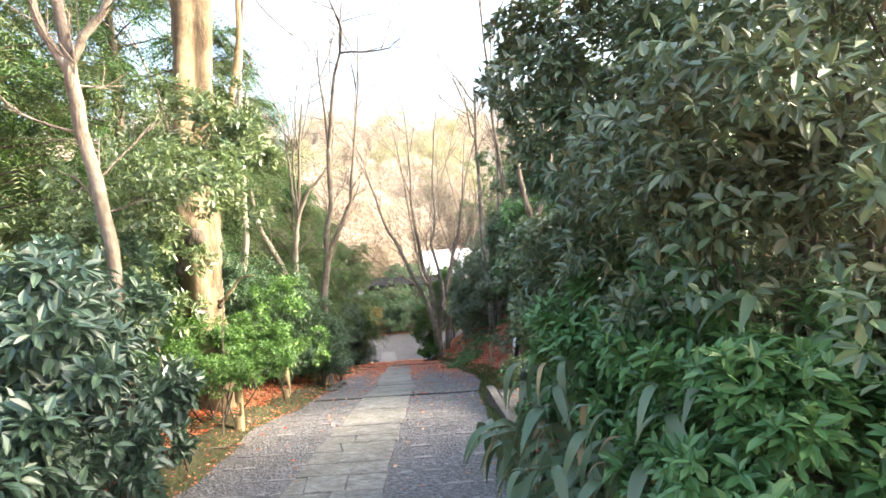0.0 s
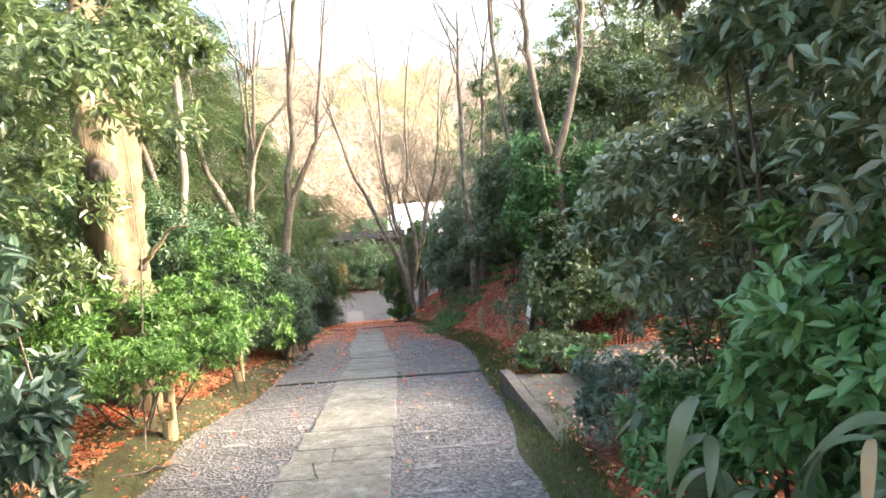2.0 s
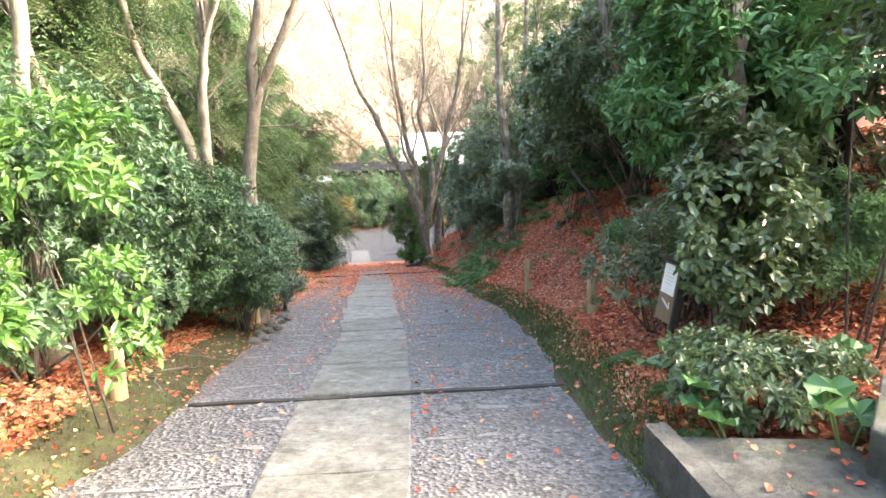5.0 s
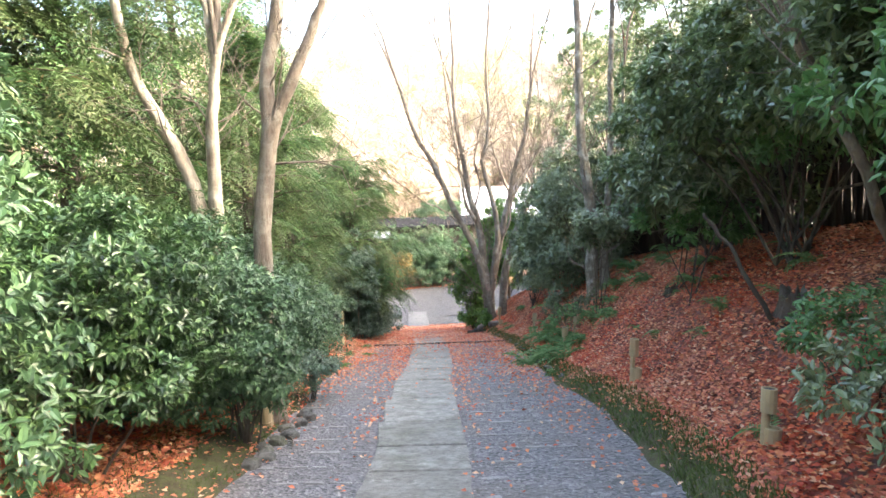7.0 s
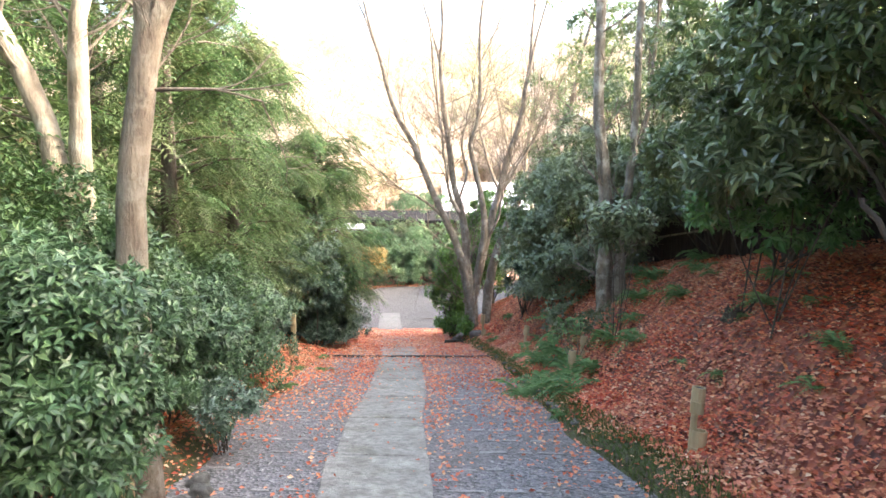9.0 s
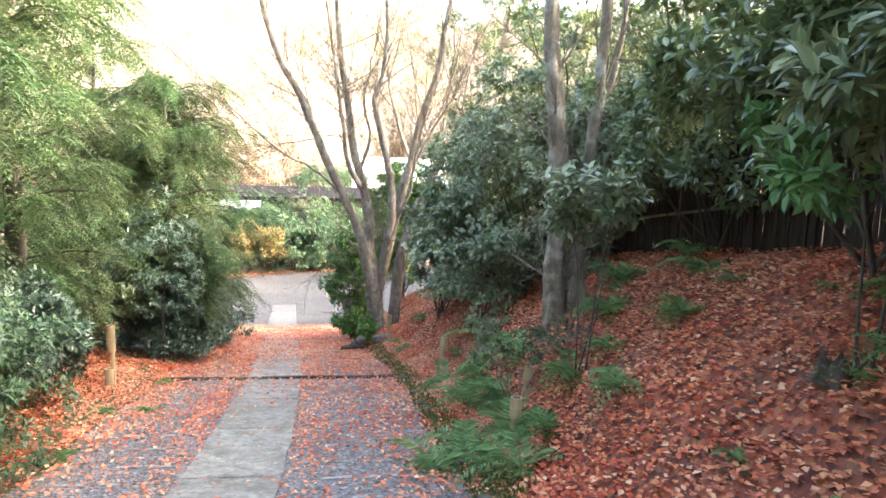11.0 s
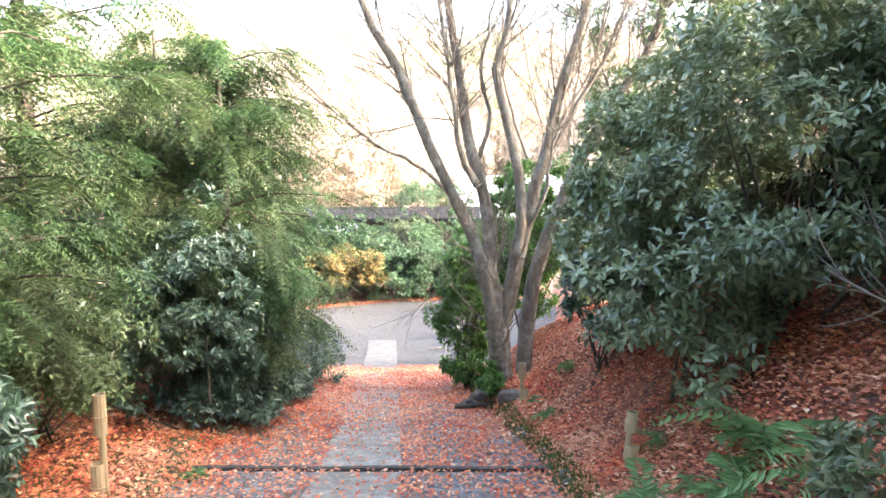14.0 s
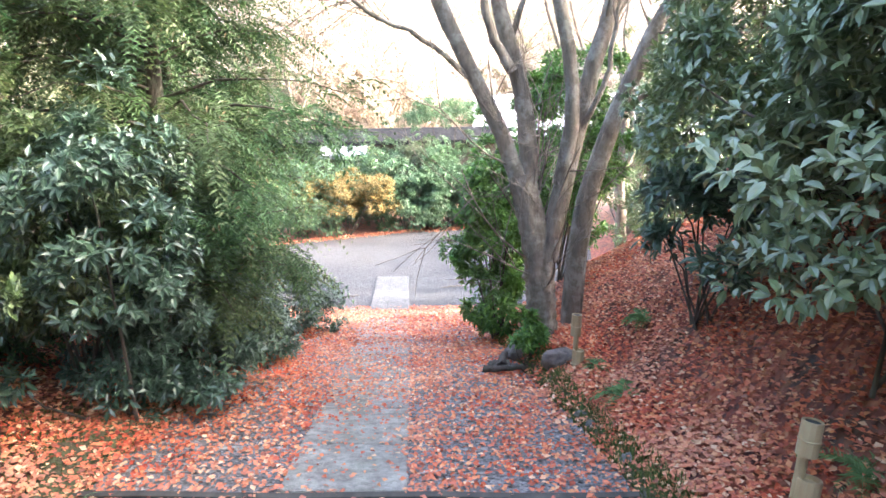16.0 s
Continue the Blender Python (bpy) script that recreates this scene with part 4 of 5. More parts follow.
shrub("leafy_sapling", -2.3, 6.9, (0.75, 0.6, 0.5), "light-leaved boughs before the stout trunk", "tree", seed=84, clumps=46, clump_r=0.2, tips=16, count=6, length=0.075, width=0.032, material="leaf_mid", lift=2.75, low=-0.7, stems=1, bark="bark_grey")
shrub("broadleaf_bough", 0.92, 4.3, (0.6, 0.7, 0.7), "dark glossy boughs arching out towards the path", "tree", seed=88, clumps=70, clump_r=0.2, tips=20, count=6, length=0.07, width=0.030, material="leaf_dark", lift=2.1, low=-0.9, stems=4)
shrub("camellia", 1.0, 3.6, (0.5, 0.9, 0.45), "fresh green shrub under the tall evergreen", "shrub", seed=85, clumps=60, clump_r=0.18, tips=20, count=6, length=0.07, width=0.032, material="leaf_bright2", lift=0.75, low=-0.6, stems=6)
shrub("camellia", 1.1, 2.7, (0.35, 0.5, 0.35), "dark open shrub with a few dead leaves under the evergreen", "shrub", seed=86, clumps=26, clump_r=0.18, tips=14, count=6, length=0.07, width=0.032, material="leaf_dark", lift=1.35, low=-0.7, stems=8)
shrub("broadleaf_shrub", 1.75, 3.9, (0.85, 1.5, 0.75), "low dark glossy shrub under the tall evergreen", seed=70, clumps=110, clump_r=0.22, tips=22, count=6, length=0.08, width=0.03, material="leaf_dark", lift=0.15, low=-0.6)
shrub("small_shrub", 1.35, 17.3, (0.42, 0.3, 0.14), "thin twiggy shrub crossing in front of the mottled trunk", seed=71, clumps=14, clump_r=0.12, tips=10, count=5, length=0.05, width=0.025, material="leaf_olive", lift=1.0, low=-0.9, stems=5, bark="twig")
shrub("small_shrub", 1.0, 17.5, (0.45, 0.3, 0.12), "low open shrub among the ferns", seed=72, clumps=12, clump_r=0.13, tips=14, count=5, length=0.055, width=0.025, material="leaf_olive", lift=0.45, low=-0.9, stems=12, bark="twig")
shrub("small_shrub", -2.15, 14.4, (0.28, 0.3, 0.2), "small open shrub on thin stems at the path's edge", seed=73, clumps=26, clump_r=0.12, tips=16, count=5, length=0.045, width=0.02, material="leaf_grey", lift=0.22, low=-0.3, stems=8)
shrub("small_shrub", 1.5, 11.0, (0.4, 0.5, 0.2), "small open grey-green shrub over red leaves", seed=74, clumps=26, clump_r=0.13, tips=14, count=5, length=0.05, width=0.022, material="leaf_bright2", lift=0.2, low=-0.6, stems=10)
def stump(x, y, r, h, seed):
    """A broken, rotten stump with a jagged rim and a hollow heart."""
    g = np.random.default_rng(seed)
    bm = bmesh.new()
    n = 26
    wob = [1 + 0.22 * math.sin(3 * 6.283 * k / n + seed) + g.uniform(-0.12, 0.12) for k in range(n)]
    rim = [h * g.uniform(0.55, 1.1) for k in range(n)]
    rings = []
    for q, zz in ((1.35, -0.12), (1.08, 0.25), (0.95, 0.6), (0.9, 1.0), (0.55, 0.85), (0.3, 0.35)):
        rings.append([bm.verts.new((r * q * wob[k] * math.cos(6.283 * k / n), r * q * wob[k] * math.sin(6.283 * k / n), (zz * rim[k] if zz > 0.3 else zz * h) + g.uniform(-0.008, 0.008))) for k in range(n)])
    for p, q in zip(rings, rings[1:]):
        for k in range(n):
            bm.faces.new((p[k], p[(k + 1) % n], q[(k + 1) % n], q[k]))
    bm.faces.new(rings[-1])
    ob = thing("rotten_stump", at(x, y), "blackened rotten stump with a jagged rim on the bank", "stump", "stumps on the bank")
    part("stump_wood", bm, ob, material="bark_dark")
    P = np.array([(r * 1.1 * math.cos(t), r * 1.1 * math.sin(t), h * g.uniform(0.1, 0.8)) for t in g.uniform(0, 6.28, 26)])
    v, f = rosettes(g, P, P + np.array([0, 0, 0.1]), 4, 0.03, 0.016, 1.1, False)
    part("moss_leaves", quads("moss_leaves", v, f, "leaf_olive"), ob)


for i, (x, y, r, h) in enumerate([(1.8, 12.4, 0.085, 0.20), (1.72, 15.0, 0.06, 0.11)]):
    stump(x, y, r, h, 75 + i)

for i, (x, y, h, m) in enumerate([(1.55, 6.25, 0.75, "leaf_grey"), (1.95, 5.75, 0.9, "leaf_silver"), (1.3, 5.45, 0.6, "leaf_mid"), (2.35, 6.6, 0.7, "leaf_grey"), (1.1, 5.3, 0.45, "leaf_bright2")]):
    shrub("thicket_shrub", x, y, (0.4, 0.4, 0.25), "open twiggy shrub with sparse leaves beside the side path", "shrub", "open shrubs by the side path", seed=175 + i, clumps=22, clump_r=0.13, tips=12, count=5, length=0.06, width=0.026, material=m, lift=h - 0.15, low=-0.7, stems=14, bark="twig")

for i, (x, y, a, h, l) in enumerate([(-3.75, 20.5, 0.65, 0.6, 0.35), (-4.4, 19.2, 0.7, 0.8, 0.3), (-4.3, 22.3, 0.8, 0.9, 0.3), (-3.9, 24.2, 0.8, 0.9, 0.3), (-4.6, 26.2, 0.9, 1.0, 0.3), (-3.5, 17.8, 0.5, 0.5, 0.2), (-3.4, 22.9, 0.6, 0.9, 0.6), (-5.2, 17.0, 0.9, 1.0, 0.3), (-3.3, 21.9, 0.55, 0.7, 0.8), (-5.4, 23.6, 0.9, 1.2, 0.3)]):
    shrub("undergrowth", x, y, (a, a, h), "fine-leaved green undergrowth shrub beneath the evergreens", "shrub", "undergrowth beneath the evergreens", seed=190 + i, clumps=80, clump_r=0.2, tips=24, count=6, length=0.065, width=0.028, material="leaf_mid", lift=l, low=-0.9, fine=False)

# ---- feathery evergreens ----
for i, (x, y, t, s, n) in enumerate([(-3.5, 16.9, 4.6, 1.5, 1900), (-3.7, 19.6, 4.5, 1.6, 2100), (-3.1, 22.8, 4.0, 1.75, 2500), (-3.9, 24.8, 3.8, 1.5, 2000), (-4.6, 14.6, 7.0, 2.1, 2600), (-4.9, 18.2, 7.0, 2.1, 2200), (-5.0, 22.4, 6.2, 2.0, 1900), (-4.8, 10.8, 7.6, 2.3, 2800), (-4.5, 13.2, 3.9, 1.3, 1300), (-5.2, 26.0, 5.2, 1.7, 1000), (-5.0, 7.6, 7.4, 2.2, 2600), (-4.6, 28.0, 3.6, 1.2, 700)]):
    conifer(x, y, t, s, "feathery mid-green evergreen with drooping sprays", 70 + i, 0.5 if i < 4 else 0.05, n, length=0.36, leaflet=0.066, pairs=11, fat=i > 3)

for i, (x, y, a, b, h, l) in enumerate([(-7.4, 9.6, 2.2, 2.6, 2.6, 1.8), (-7.6, 14.6, 2.2, 2.6, 2.8, 1.6), (-7.8, 19.8, 2.2, 2.8, 2.6, 1.0)]):
    shrub("backing_tree", x, y, (a, b, h), "broad yellow-green evergreen behind the conifers", "tree", "broad evergreens on the slope", seed=150 + i, clumps=130, clump_r=0.5, tips=26, count=5, length=0.14, width=0.06, material="leaf_bright", lift=l, low=-0.8, fine=False)

# ---- the court's far side ----
shrub("yellow_shrub", -4.1, 35.1, (1.65, 0.7, 1.0), "autumn yellow shrub at the edge of the court", seed=80, clumps=110, clump_r=0.26, tips=22, count=5, length=0.075, width=0.04, material="leaf_yellow", fine=False, lift=0.25)
for i, (x, y, a, h) in enumerate([(-2.5, 35.9, 0.95, 1.05), (-1.4, 36.2, 0.95, 1.0), (-0.3, 36.4, 1.0, 1.0), (0.9, 36.6, 1.1, 1.1), (-5.3, 34.9, 1.1, 1.1), (-6.9, 34.4, 1.2, 1.1), (-8.5, 34.0, 1.2, 1.1), (-3.3, 36.4, 1.2, 1.15), (-4.9, 36.2, 1.3, 1.2), (-0.6, 37.6, 1.2, 1.45), (-3.7, 37.5, 1.3, 1.4), (0.9, 37.9, 1.3, 1.6), (-5.6, 38.0, 1.4, 1.9), (-7.8, 37.6, 1.6, 2.2), (-1.9, 37.0, 0.9, 1.4)]):
    shrub("hedge_shrub", x, y, (a, 0.8, h + 0.18), "rounded dark green hedge shrub round the court", "shrub", "hedge round the court", seed=85 + i, clumps=90, clump_r=0.26, tips=24, count=6, length=0.08, width=0.035, material="leaf_azalea", fine=False, lift=0.05, low=-0.6)
shrub("clipped_dome", -2.35, 37.4, (0.95, 0.7, 0.65), "clipped evergreen dome above the hedge", seed=95, clumps=60, clump_r=0.2, tips=24, count=6, length=0.06, width=0.03, material="leaf_dark", fine=False, lift=1.3)
shrub("clipped_pine", -1.55, 38.2, (1.35, 0.8, 0.55), "clipped pine with a flat layered top", "tree", seed=96, clumps=90, clump_r=0.24, tips=24, count=6, length=0.07, width=0.03, material="leaf_azalea", fine=False, lift=2.65, stems=8)


def far_roof(name, x0, x1, y, z, depth, rise, material, label):
    ob = thing(name, (x0, y, hz(x0, y)), label, "building")
    w = x1 - x0
    zz = z - hz(x0, y)
    v = np.array([(0, 0, zz), (w, 0, zz), (w, depth, zz + rise), (0, depth, zz + rise), (0, 2 * depth, zz), (w, 2 * depth, zz)], float)
    v = np.vstack([v, v - np.array([0, 0, 0.12])])
    part("roof", quads("roof", v, [[0, 1, 2, 3], [3, 2, 5, 4], [6, 9, 8, 7], [9, 10, 11, 8], [0, 6, 7, 1], [4, 5, 11, 10]], material), ob)
    b = [(0.3, 0.3), (w - 0.3, 0.3), (w - 0.3, 2 * depth - 0.3), (0.3, 2 * depth - 0.3)]
    v = np.array([(p[0], p[1], h) for h in (-0.3, zz + 0.02) for p in b])
    part("wall", quads("wall", v, [[0, 1, 5, 4], [1, 2, 6, 5], [2, 3, 7, 6], [3, 0, 4, 7]], "wall_plaster"), ob)
    return ob


far_roof("court_wall", -9.0, 0.2, 40.0, -2.42, 0.7, 0.4, "roof_tile", "tile-capped earthen wall behind the court hedge")
far_roof("side_gate", -5.6, -4.1, 38.6, -2.75, 0.6, 0.24, "roof_grey", "small gate with pale tiles beside the wall")
far_roof("hall", -0.75, 9.0, 46.0, -2.7, 3.2, 1.75, "roof_pale", "large pale roof glinting beyond the trees")

# ---- far wooded hillside ----
rng = np.random.default_rng(5)
protos = {}
# crowns and twigs wear the haze-paled colours
for k, mat in enumerate(("autumn_haze", "olive_haze", "autumn_haze")):
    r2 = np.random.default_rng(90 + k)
    ob = thing("hillside_tree", (0, 0, 0), "distant brown autumn tree on the hillside, paled for haze" if mat == "autumn_haze" else "distant olive tree on the hillside, paled for haze", "tree", "trees on the far hillside")
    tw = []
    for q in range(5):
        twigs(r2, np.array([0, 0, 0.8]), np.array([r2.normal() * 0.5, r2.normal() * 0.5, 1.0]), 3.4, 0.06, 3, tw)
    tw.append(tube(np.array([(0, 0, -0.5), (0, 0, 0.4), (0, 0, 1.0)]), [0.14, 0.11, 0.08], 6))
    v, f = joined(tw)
    fine_wood("twigwork", quads("twigwork", v, f, "twig_haze", True), ob)
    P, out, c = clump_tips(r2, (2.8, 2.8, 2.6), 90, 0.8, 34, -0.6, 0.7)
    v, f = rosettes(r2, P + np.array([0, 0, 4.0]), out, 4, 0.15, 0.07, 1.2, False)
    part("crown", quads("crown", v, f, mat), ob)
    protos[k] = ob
spots = []
for i in range(120):
    spots.append((rng.uniform(-45, 40), rng.uniform(58, 108)))
for i in range(34):
    spots.append((rng.uniform(-26, -3), rng.uniform(46, 60)))
for i in range(12):
    spots.append((rng.uniform(-2, 16), rng.uniform(54, 62)))
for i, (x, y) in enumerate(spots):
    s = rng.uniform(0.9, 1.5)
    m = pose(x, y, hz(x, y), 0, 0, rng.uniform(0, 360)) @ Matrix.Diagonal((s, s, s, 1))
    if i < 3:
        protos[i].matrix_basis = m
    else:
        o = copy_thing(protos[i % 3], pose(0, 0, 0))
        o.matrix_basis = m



# ---- notice, posts, stones ----
def box(size, bevel=0.0):
    bm = bmesh.new()
    bmesh.ops.create_cube(bm, size=1.0)
    bmesh.ops.scale(bm, vec=size, verts=bm.verts)
    if bevel:
        bmesh.ops.bevel(bm, geom=bm.edges[:], offset=bevel, segments=2, affect='EDGES')
    return bm


def cane(r, h, seg=12):
    """A hollow bamboo cane with swollen nodes."""
    bm = bmesh.new()
    prof = [(r, 0), (r, h * 0.42), (r * 1.09, h * 0.44), (r * 1.09, h * 0.46), (r, h * 0.48), (r, h * 0.97), (r * 0.97, h), (r * 0.78, h), (r * 0.76, h * 0.9), (0.001, h * 0.9)]
    rings = [[bm.verts.new((q * math.cos(2 * math.pi * k / seg), q * math.sin(2 * math.pi * k / seg), z)) for k in range(seg)] for q, z in prof]
    for a, b in zip(rings, rings[1:]):
        for k in range(seg):
            bm.faces.new((a[k], a[(k + 1) % seg], b[(k + 1) % seg], b[k]))
    return bm


def bamboo_light(x, y, top, lean=0.0, turn=0.0, r=0.042, label="cut bamboo light post standing in fallen leaves"):
    """Two canes, one beside the other, with a cut window."""
    gz = hz(x, y)
    h = max(top - gz, 0.22)
    ob = thing("bamboo_light", (x, y, gz), label, "garden light", "bamboo light posts along the path")
    ob.rotation_euler = (0, radians(lean), radians(turn))
    part("tall_cane", cane(r * 0.5, h * 0.8 + 0.08), ob, material="bamboo", at=pose(0.012, 0.02, -0.08))
    part("lamp_cane", cane(r, h * 0.4), ob, material="bamboo", at=pose(0, 0, h * 0.6))
    part("foot_cane", cane(r * 1.15, h * 0.33 + 0.06), ob, material="bamboo", at=pose(0.03, -0.015, -0.06))
    bm = bmesh.new()
    bmesh.ops.create_cone(bm, cap_ends=True, segments=12, radius1=r * 0.72, radius2=r * 0.72, depth=0.012)
    part("lamp_glass", bm, ob, "dark glass", "black_metal", pose(0, 0, h - 0.012))
    return ob


for x, y, z, ln in [(-2.2, 7.33, -0.30, 0), (-2.22, 13.15, -1.20, 2), (-2.81, 19.62, -2.15, 0), (1.12, 11.28, -0.92, 4), (1.01, 13.82, -1.30, 5), (0.81, 16.8, -1.90, 2), (1.06, 17.49, -1.92, 9), (0.18, 22.76, -2.85, 3), (0.69, 20.06, -2.42, 8), (-2.15, 9.4, -0.60, 0)]:
    bamboo_light(x, y, z, ln, turn=37 * x)
bamboo_light(1.32, 6.25, -0.42, 0, 10, 0.055, "short wide bamboo light post beside a rock")

sx, sy = 0.96, 9.15
sgn = thing("notice_board", (sx, sy, hz(sx, sy)), "small slanted wooden notice with a white sheet under a black hood", "sign")
sgn.rotation_euler = (0, 0, radians(-84))
sgn.scale = (0.72, 0.8, 0.97)
zs = -0.42 - hz(sx, sy)
part("post", box((0.03, 0.03, zs + 0.1), 0.003), sgn, material="black_metal", at=pose(0, 0.03, (zs + 0.1) / 2 - 0.1))
brd = part("board", box((0.24, 0.014, 0.35), 0.003), sgn, material="wood_board", at=pose(0, 0, zs, -12))
part("paper", box((0.19, 0.004, 0.17), 0.001), brd, "white notice sheet", "paper_white", pose(0, -0.011, 0.07))
part("stile", box((0.03, 0.06, 0.38), 0.003), sgn, "black upright", "black_metal", pose(0.137, 0.015, zs, -12))
part("hood", box((0.3, 0.09, 0.014), 0.003), sgn, "black hood", "black_metal", pose(0.02, 0.03, zs + 0.185, -4))
part("arrow_shaft", box((0.13, 0.003, 0.012)), brd, "white arrow", "paper_white", pose(0.0, -0.009, -0.07, 0, 18, 0))
part("arrow_barb", box((0.035, 0.003, 0.009)), brd, "white arrow", "paper_white", pose(0.055, -0.009, -0.072, 0, 60, 0))
for i in range(5):
    part("writing_line", box((0.12, 0.001, 0.0022)), brd, "pale grey line of writing", "roof_grey", pose(0.0, -0.0138, 0.125 - 0.02 * i))


def boulder(name, x, y, size, label, seed, sink=0.25, material="rock", turn=0.0, group=""):
    rng = np.random.default_rng(seed)
    bm = bmesh.new()
    bmesh.ops.create_icosphere(bm, subdivisions=3, radius=1.0)
    off = Vector(rng.uniform(-5, 5, 3))
    for v in bm.verts:
        c = v.co.normalized()
        k = 0.82 + 0.32 * noise.noise(c * 1.4 + off) + 0.14 * noise.noise(c * 4 + off)
        v.co = Vector((c.x * k * size[0], c.y * k * size[1], min(c.z * k, 0.62) * size[2]))
    for f in bm.faces:
        f.smooth = True
    ob = part(name, bm, None, "", material, pose(x, y, hz(x, y) + size[2] * (0.45 - sink), 0, 0, turn))
    return tagged(ob, label, "rock", group)


boulder("rock", 1.72, 6.75, (0.32, 0.3, 0.24), "brown boulder beside the side path", 1)
boulder("rock", 2.15, 6.5, (0.34, 0.3, 0.2), "brown boulder beside the side path", 2)
boulder("rock", 1.85, 7.3, (0.24, 0.2, 0.16), "reddish rock with fallen leaves round it", 3)
boulder("rock", -0.18, 23.9, (0.16, 0.2, 0.16), "dark stone at the foot of the maple", 4)
boulder("rock", -0.38, 23.6, (0.14, 0.1, 0.09), "flat grey stone at the path's edge", 5)
boulder("rock", 0.1, 22.9, (0.2, 0.14, 0.12), "mossy stone at the path's edge", 6)
for i in range(9):
    boulder("edge_stone", -2.0 + 0.05 * math.sin(i * 2.1), 12.0 + 0.21 * i, (0.075, 0.09, 0.07), "small mossy edge stone of the path", 20 + i, 0.15, "concrete", 20 * i, "edge stones of the path")
for i in range(14):
    y = 15.2 + 0.52 * i + 0.17 * math.sin(i * 2.3)
    boulder("edge_stone", float(centre(y) + np.interp(y, YK, RK)) + 0.10, y, (0.045, 0.08, 0.045), "small mossy edge stone of the path", 40 + i, 0.15, "concrete", 33 * i, "edge stones of the path")


def plank(a, b, w, z0, z1, material, name, label, category, bend=0.0):
    """A squared piece from a to b, w wide, between two heights."""
    a, b = Vector(a), Vector(b)
    n = Vector((-(b - a).y, (b - a).x)).normalized() * w / 2
    vs = []
    N = 9
    for z in (z0, z1):
        for sgn2 in (-1, 1):
            for i in range(N):
                p = a.lerp(b, i / (N - 1)) + n * sgn2 + n * bend * math.sin(3.1 * i / (N - 1) + a.x)
                vs.append((p.x, p.y, z + 0.006 * math.sin(i * 1.7)))
    q = []
    for i in range(N - 1):
        L0, R0, L1, R1 = i, N + i, 2 * N + i, 3 * N + i
        q += [(L1, R1, R1 + 1, L1 + 1)[::-1], (L0, L1, L1 + 1, L0 + 1)[::-1], (R0, R0 + 1, R1 + 1, R1)[::-1]]
    q += [(0, N, 3 * N, 2 * N), (N - 1, 3 * N - 1, 4 * N - 1, 2 * N - 1)]
    ob = part(name, quads(name, vs, q, material))
    return tagged(ob, label, category)


for y, x0, x1, up in ((9.49, -1.86, 0.66, 0.016), (20.5, -2.62, 0.30, 0.036)):
    z = float(np.interp(y, YK, ZK))
    plank((x0, y - 0.0), (x1, y + 0.03), 0.034 if y < 12 else 0.045, z - 0.1, z + up, "timber_dark", "timber_sill", "dark weathered timber sill laid across the path", "timber", 0.3)

def stick(x0, y0, x1, y1, r, seed):
    g = np.random.default_rng(seed)
    p = curve_points([(x0, y0, hz(x0, y0) + r), ((x0 + x1) / 2 + 0.05, (y0 + y1) / 2, hz((x0 + x1) / 2, (y0 + y1) / 2) + 2 * r), (x1, y1, hz(x1, y1) + r)], 9, g, 0.012)
    v, f = tube(p, np.linspace(r, r * 0.4, 9), 6)
    tagged(part("stick", quads("stick", v, f, "twig", True)), "bare fallen stick lying on the mossy verge", "stick", "fallen sticks on the verge")


for i, (a, b, c, d) in enumerate([(-2.3, 10.6, -1.95, 11.0), (-2.2, 10.1, -2.05, 10.5), (-2.05, 12.9, -1.85, 12.5), (-2.0, 9.6, -2.35, 10.0), (-2.3, 6.4, -2.0, 6.9), (-0.9, 29.9, -1.3, 29.8), (-3.1, 29.2, -2.75, 29.25)]):
    stick(a, b, c, d, 0.012, i)

# brushwood fence at the top of the bank
def fence_panel(y0, y1, seed):
    """Dark upright brushwood between two posts, with two bamboo rails."""
    g = np.random.default_rng(seed)
    px = lambda y: float(centre(y) + np.interp(y, YK, RK)) + 2.35
    a, b = np.array([px(y0), y0]), np.array([px(y1), y1])
    ob = thing("brushwood_fence", (a[0], a[1], hz(*a)), "dark brown brushwood fence with bamboo rails above the bank", "fence", "fence panels on the bank")
    d = b - a
    pcs = []
    for k in range(190):
        s = (k + 0.5) / 190
        p = d * s + g.normal(size=2) * 0.012
        z = hz(*(a + p)) - hz(*a)
        h = g.uniform(0.8, 0.9)
        t = g.normal(size=2) * 0.02
        pcs.append(tube(np.array([(p[0], p[1], z - 0.1), (p[0] + t[0], p[1] + t[1], z + h)]), [0.013, 0.010], 4))
    v, f = joined(pcs)
    tagged(part("brushwood", quads("brushwood", v, f, "brushwood"), ob), kind="stuff")
    z1 = hz(*b) - hz(*a)
    for h in (0.35, 0.72):
        q = [(-0.03, 0, h), (d[0] * 0.5 - 0.03, d[1] * 0.5, h + 0.5 * z1), (d[0] - 0.03, d[1], h + z1)]
        v, f = tube(np.array(q), [0.014] * 3, 8)
        part("rail", quads("rail", v, f, "bark_grey", True), ob, "weathered bamboo rail")
    v, f = tube(np.array([(0, 0, -0.2), (0, 0, 0.93)]), [0.03, 0.028], 8)
    part("post", quads("post", v, f, "timber_dark", True), ob)


for k in range(8):
    fence_panel(10.6 + 1.7 * k, 12.3 + 1.7 * k, 600 + k)

for pts, r in (([(-0.38, 23.35), (-0.36, 23.7), (-0.3, 24.05)], 0.045), ([(-0.55, 23.3), (-0.35, 23.28), (-0.12, 23.35)], 0.035)):
    g = np.random.default_rng(9)
    p = curve_points([(x, y, float(np.interp(y, YK, ZK)) + r + 0.03) for x, y in pts], 12, g, 0.012)
    v, f = tube(p, np.linspace(r, r * 0.6, 12), 9, 0.08, g)
    tagged(part("log", quads("log", v, f, "bark_dark", True)), "dark mossy log edging the maple's bed", "log", "logs by the maple")

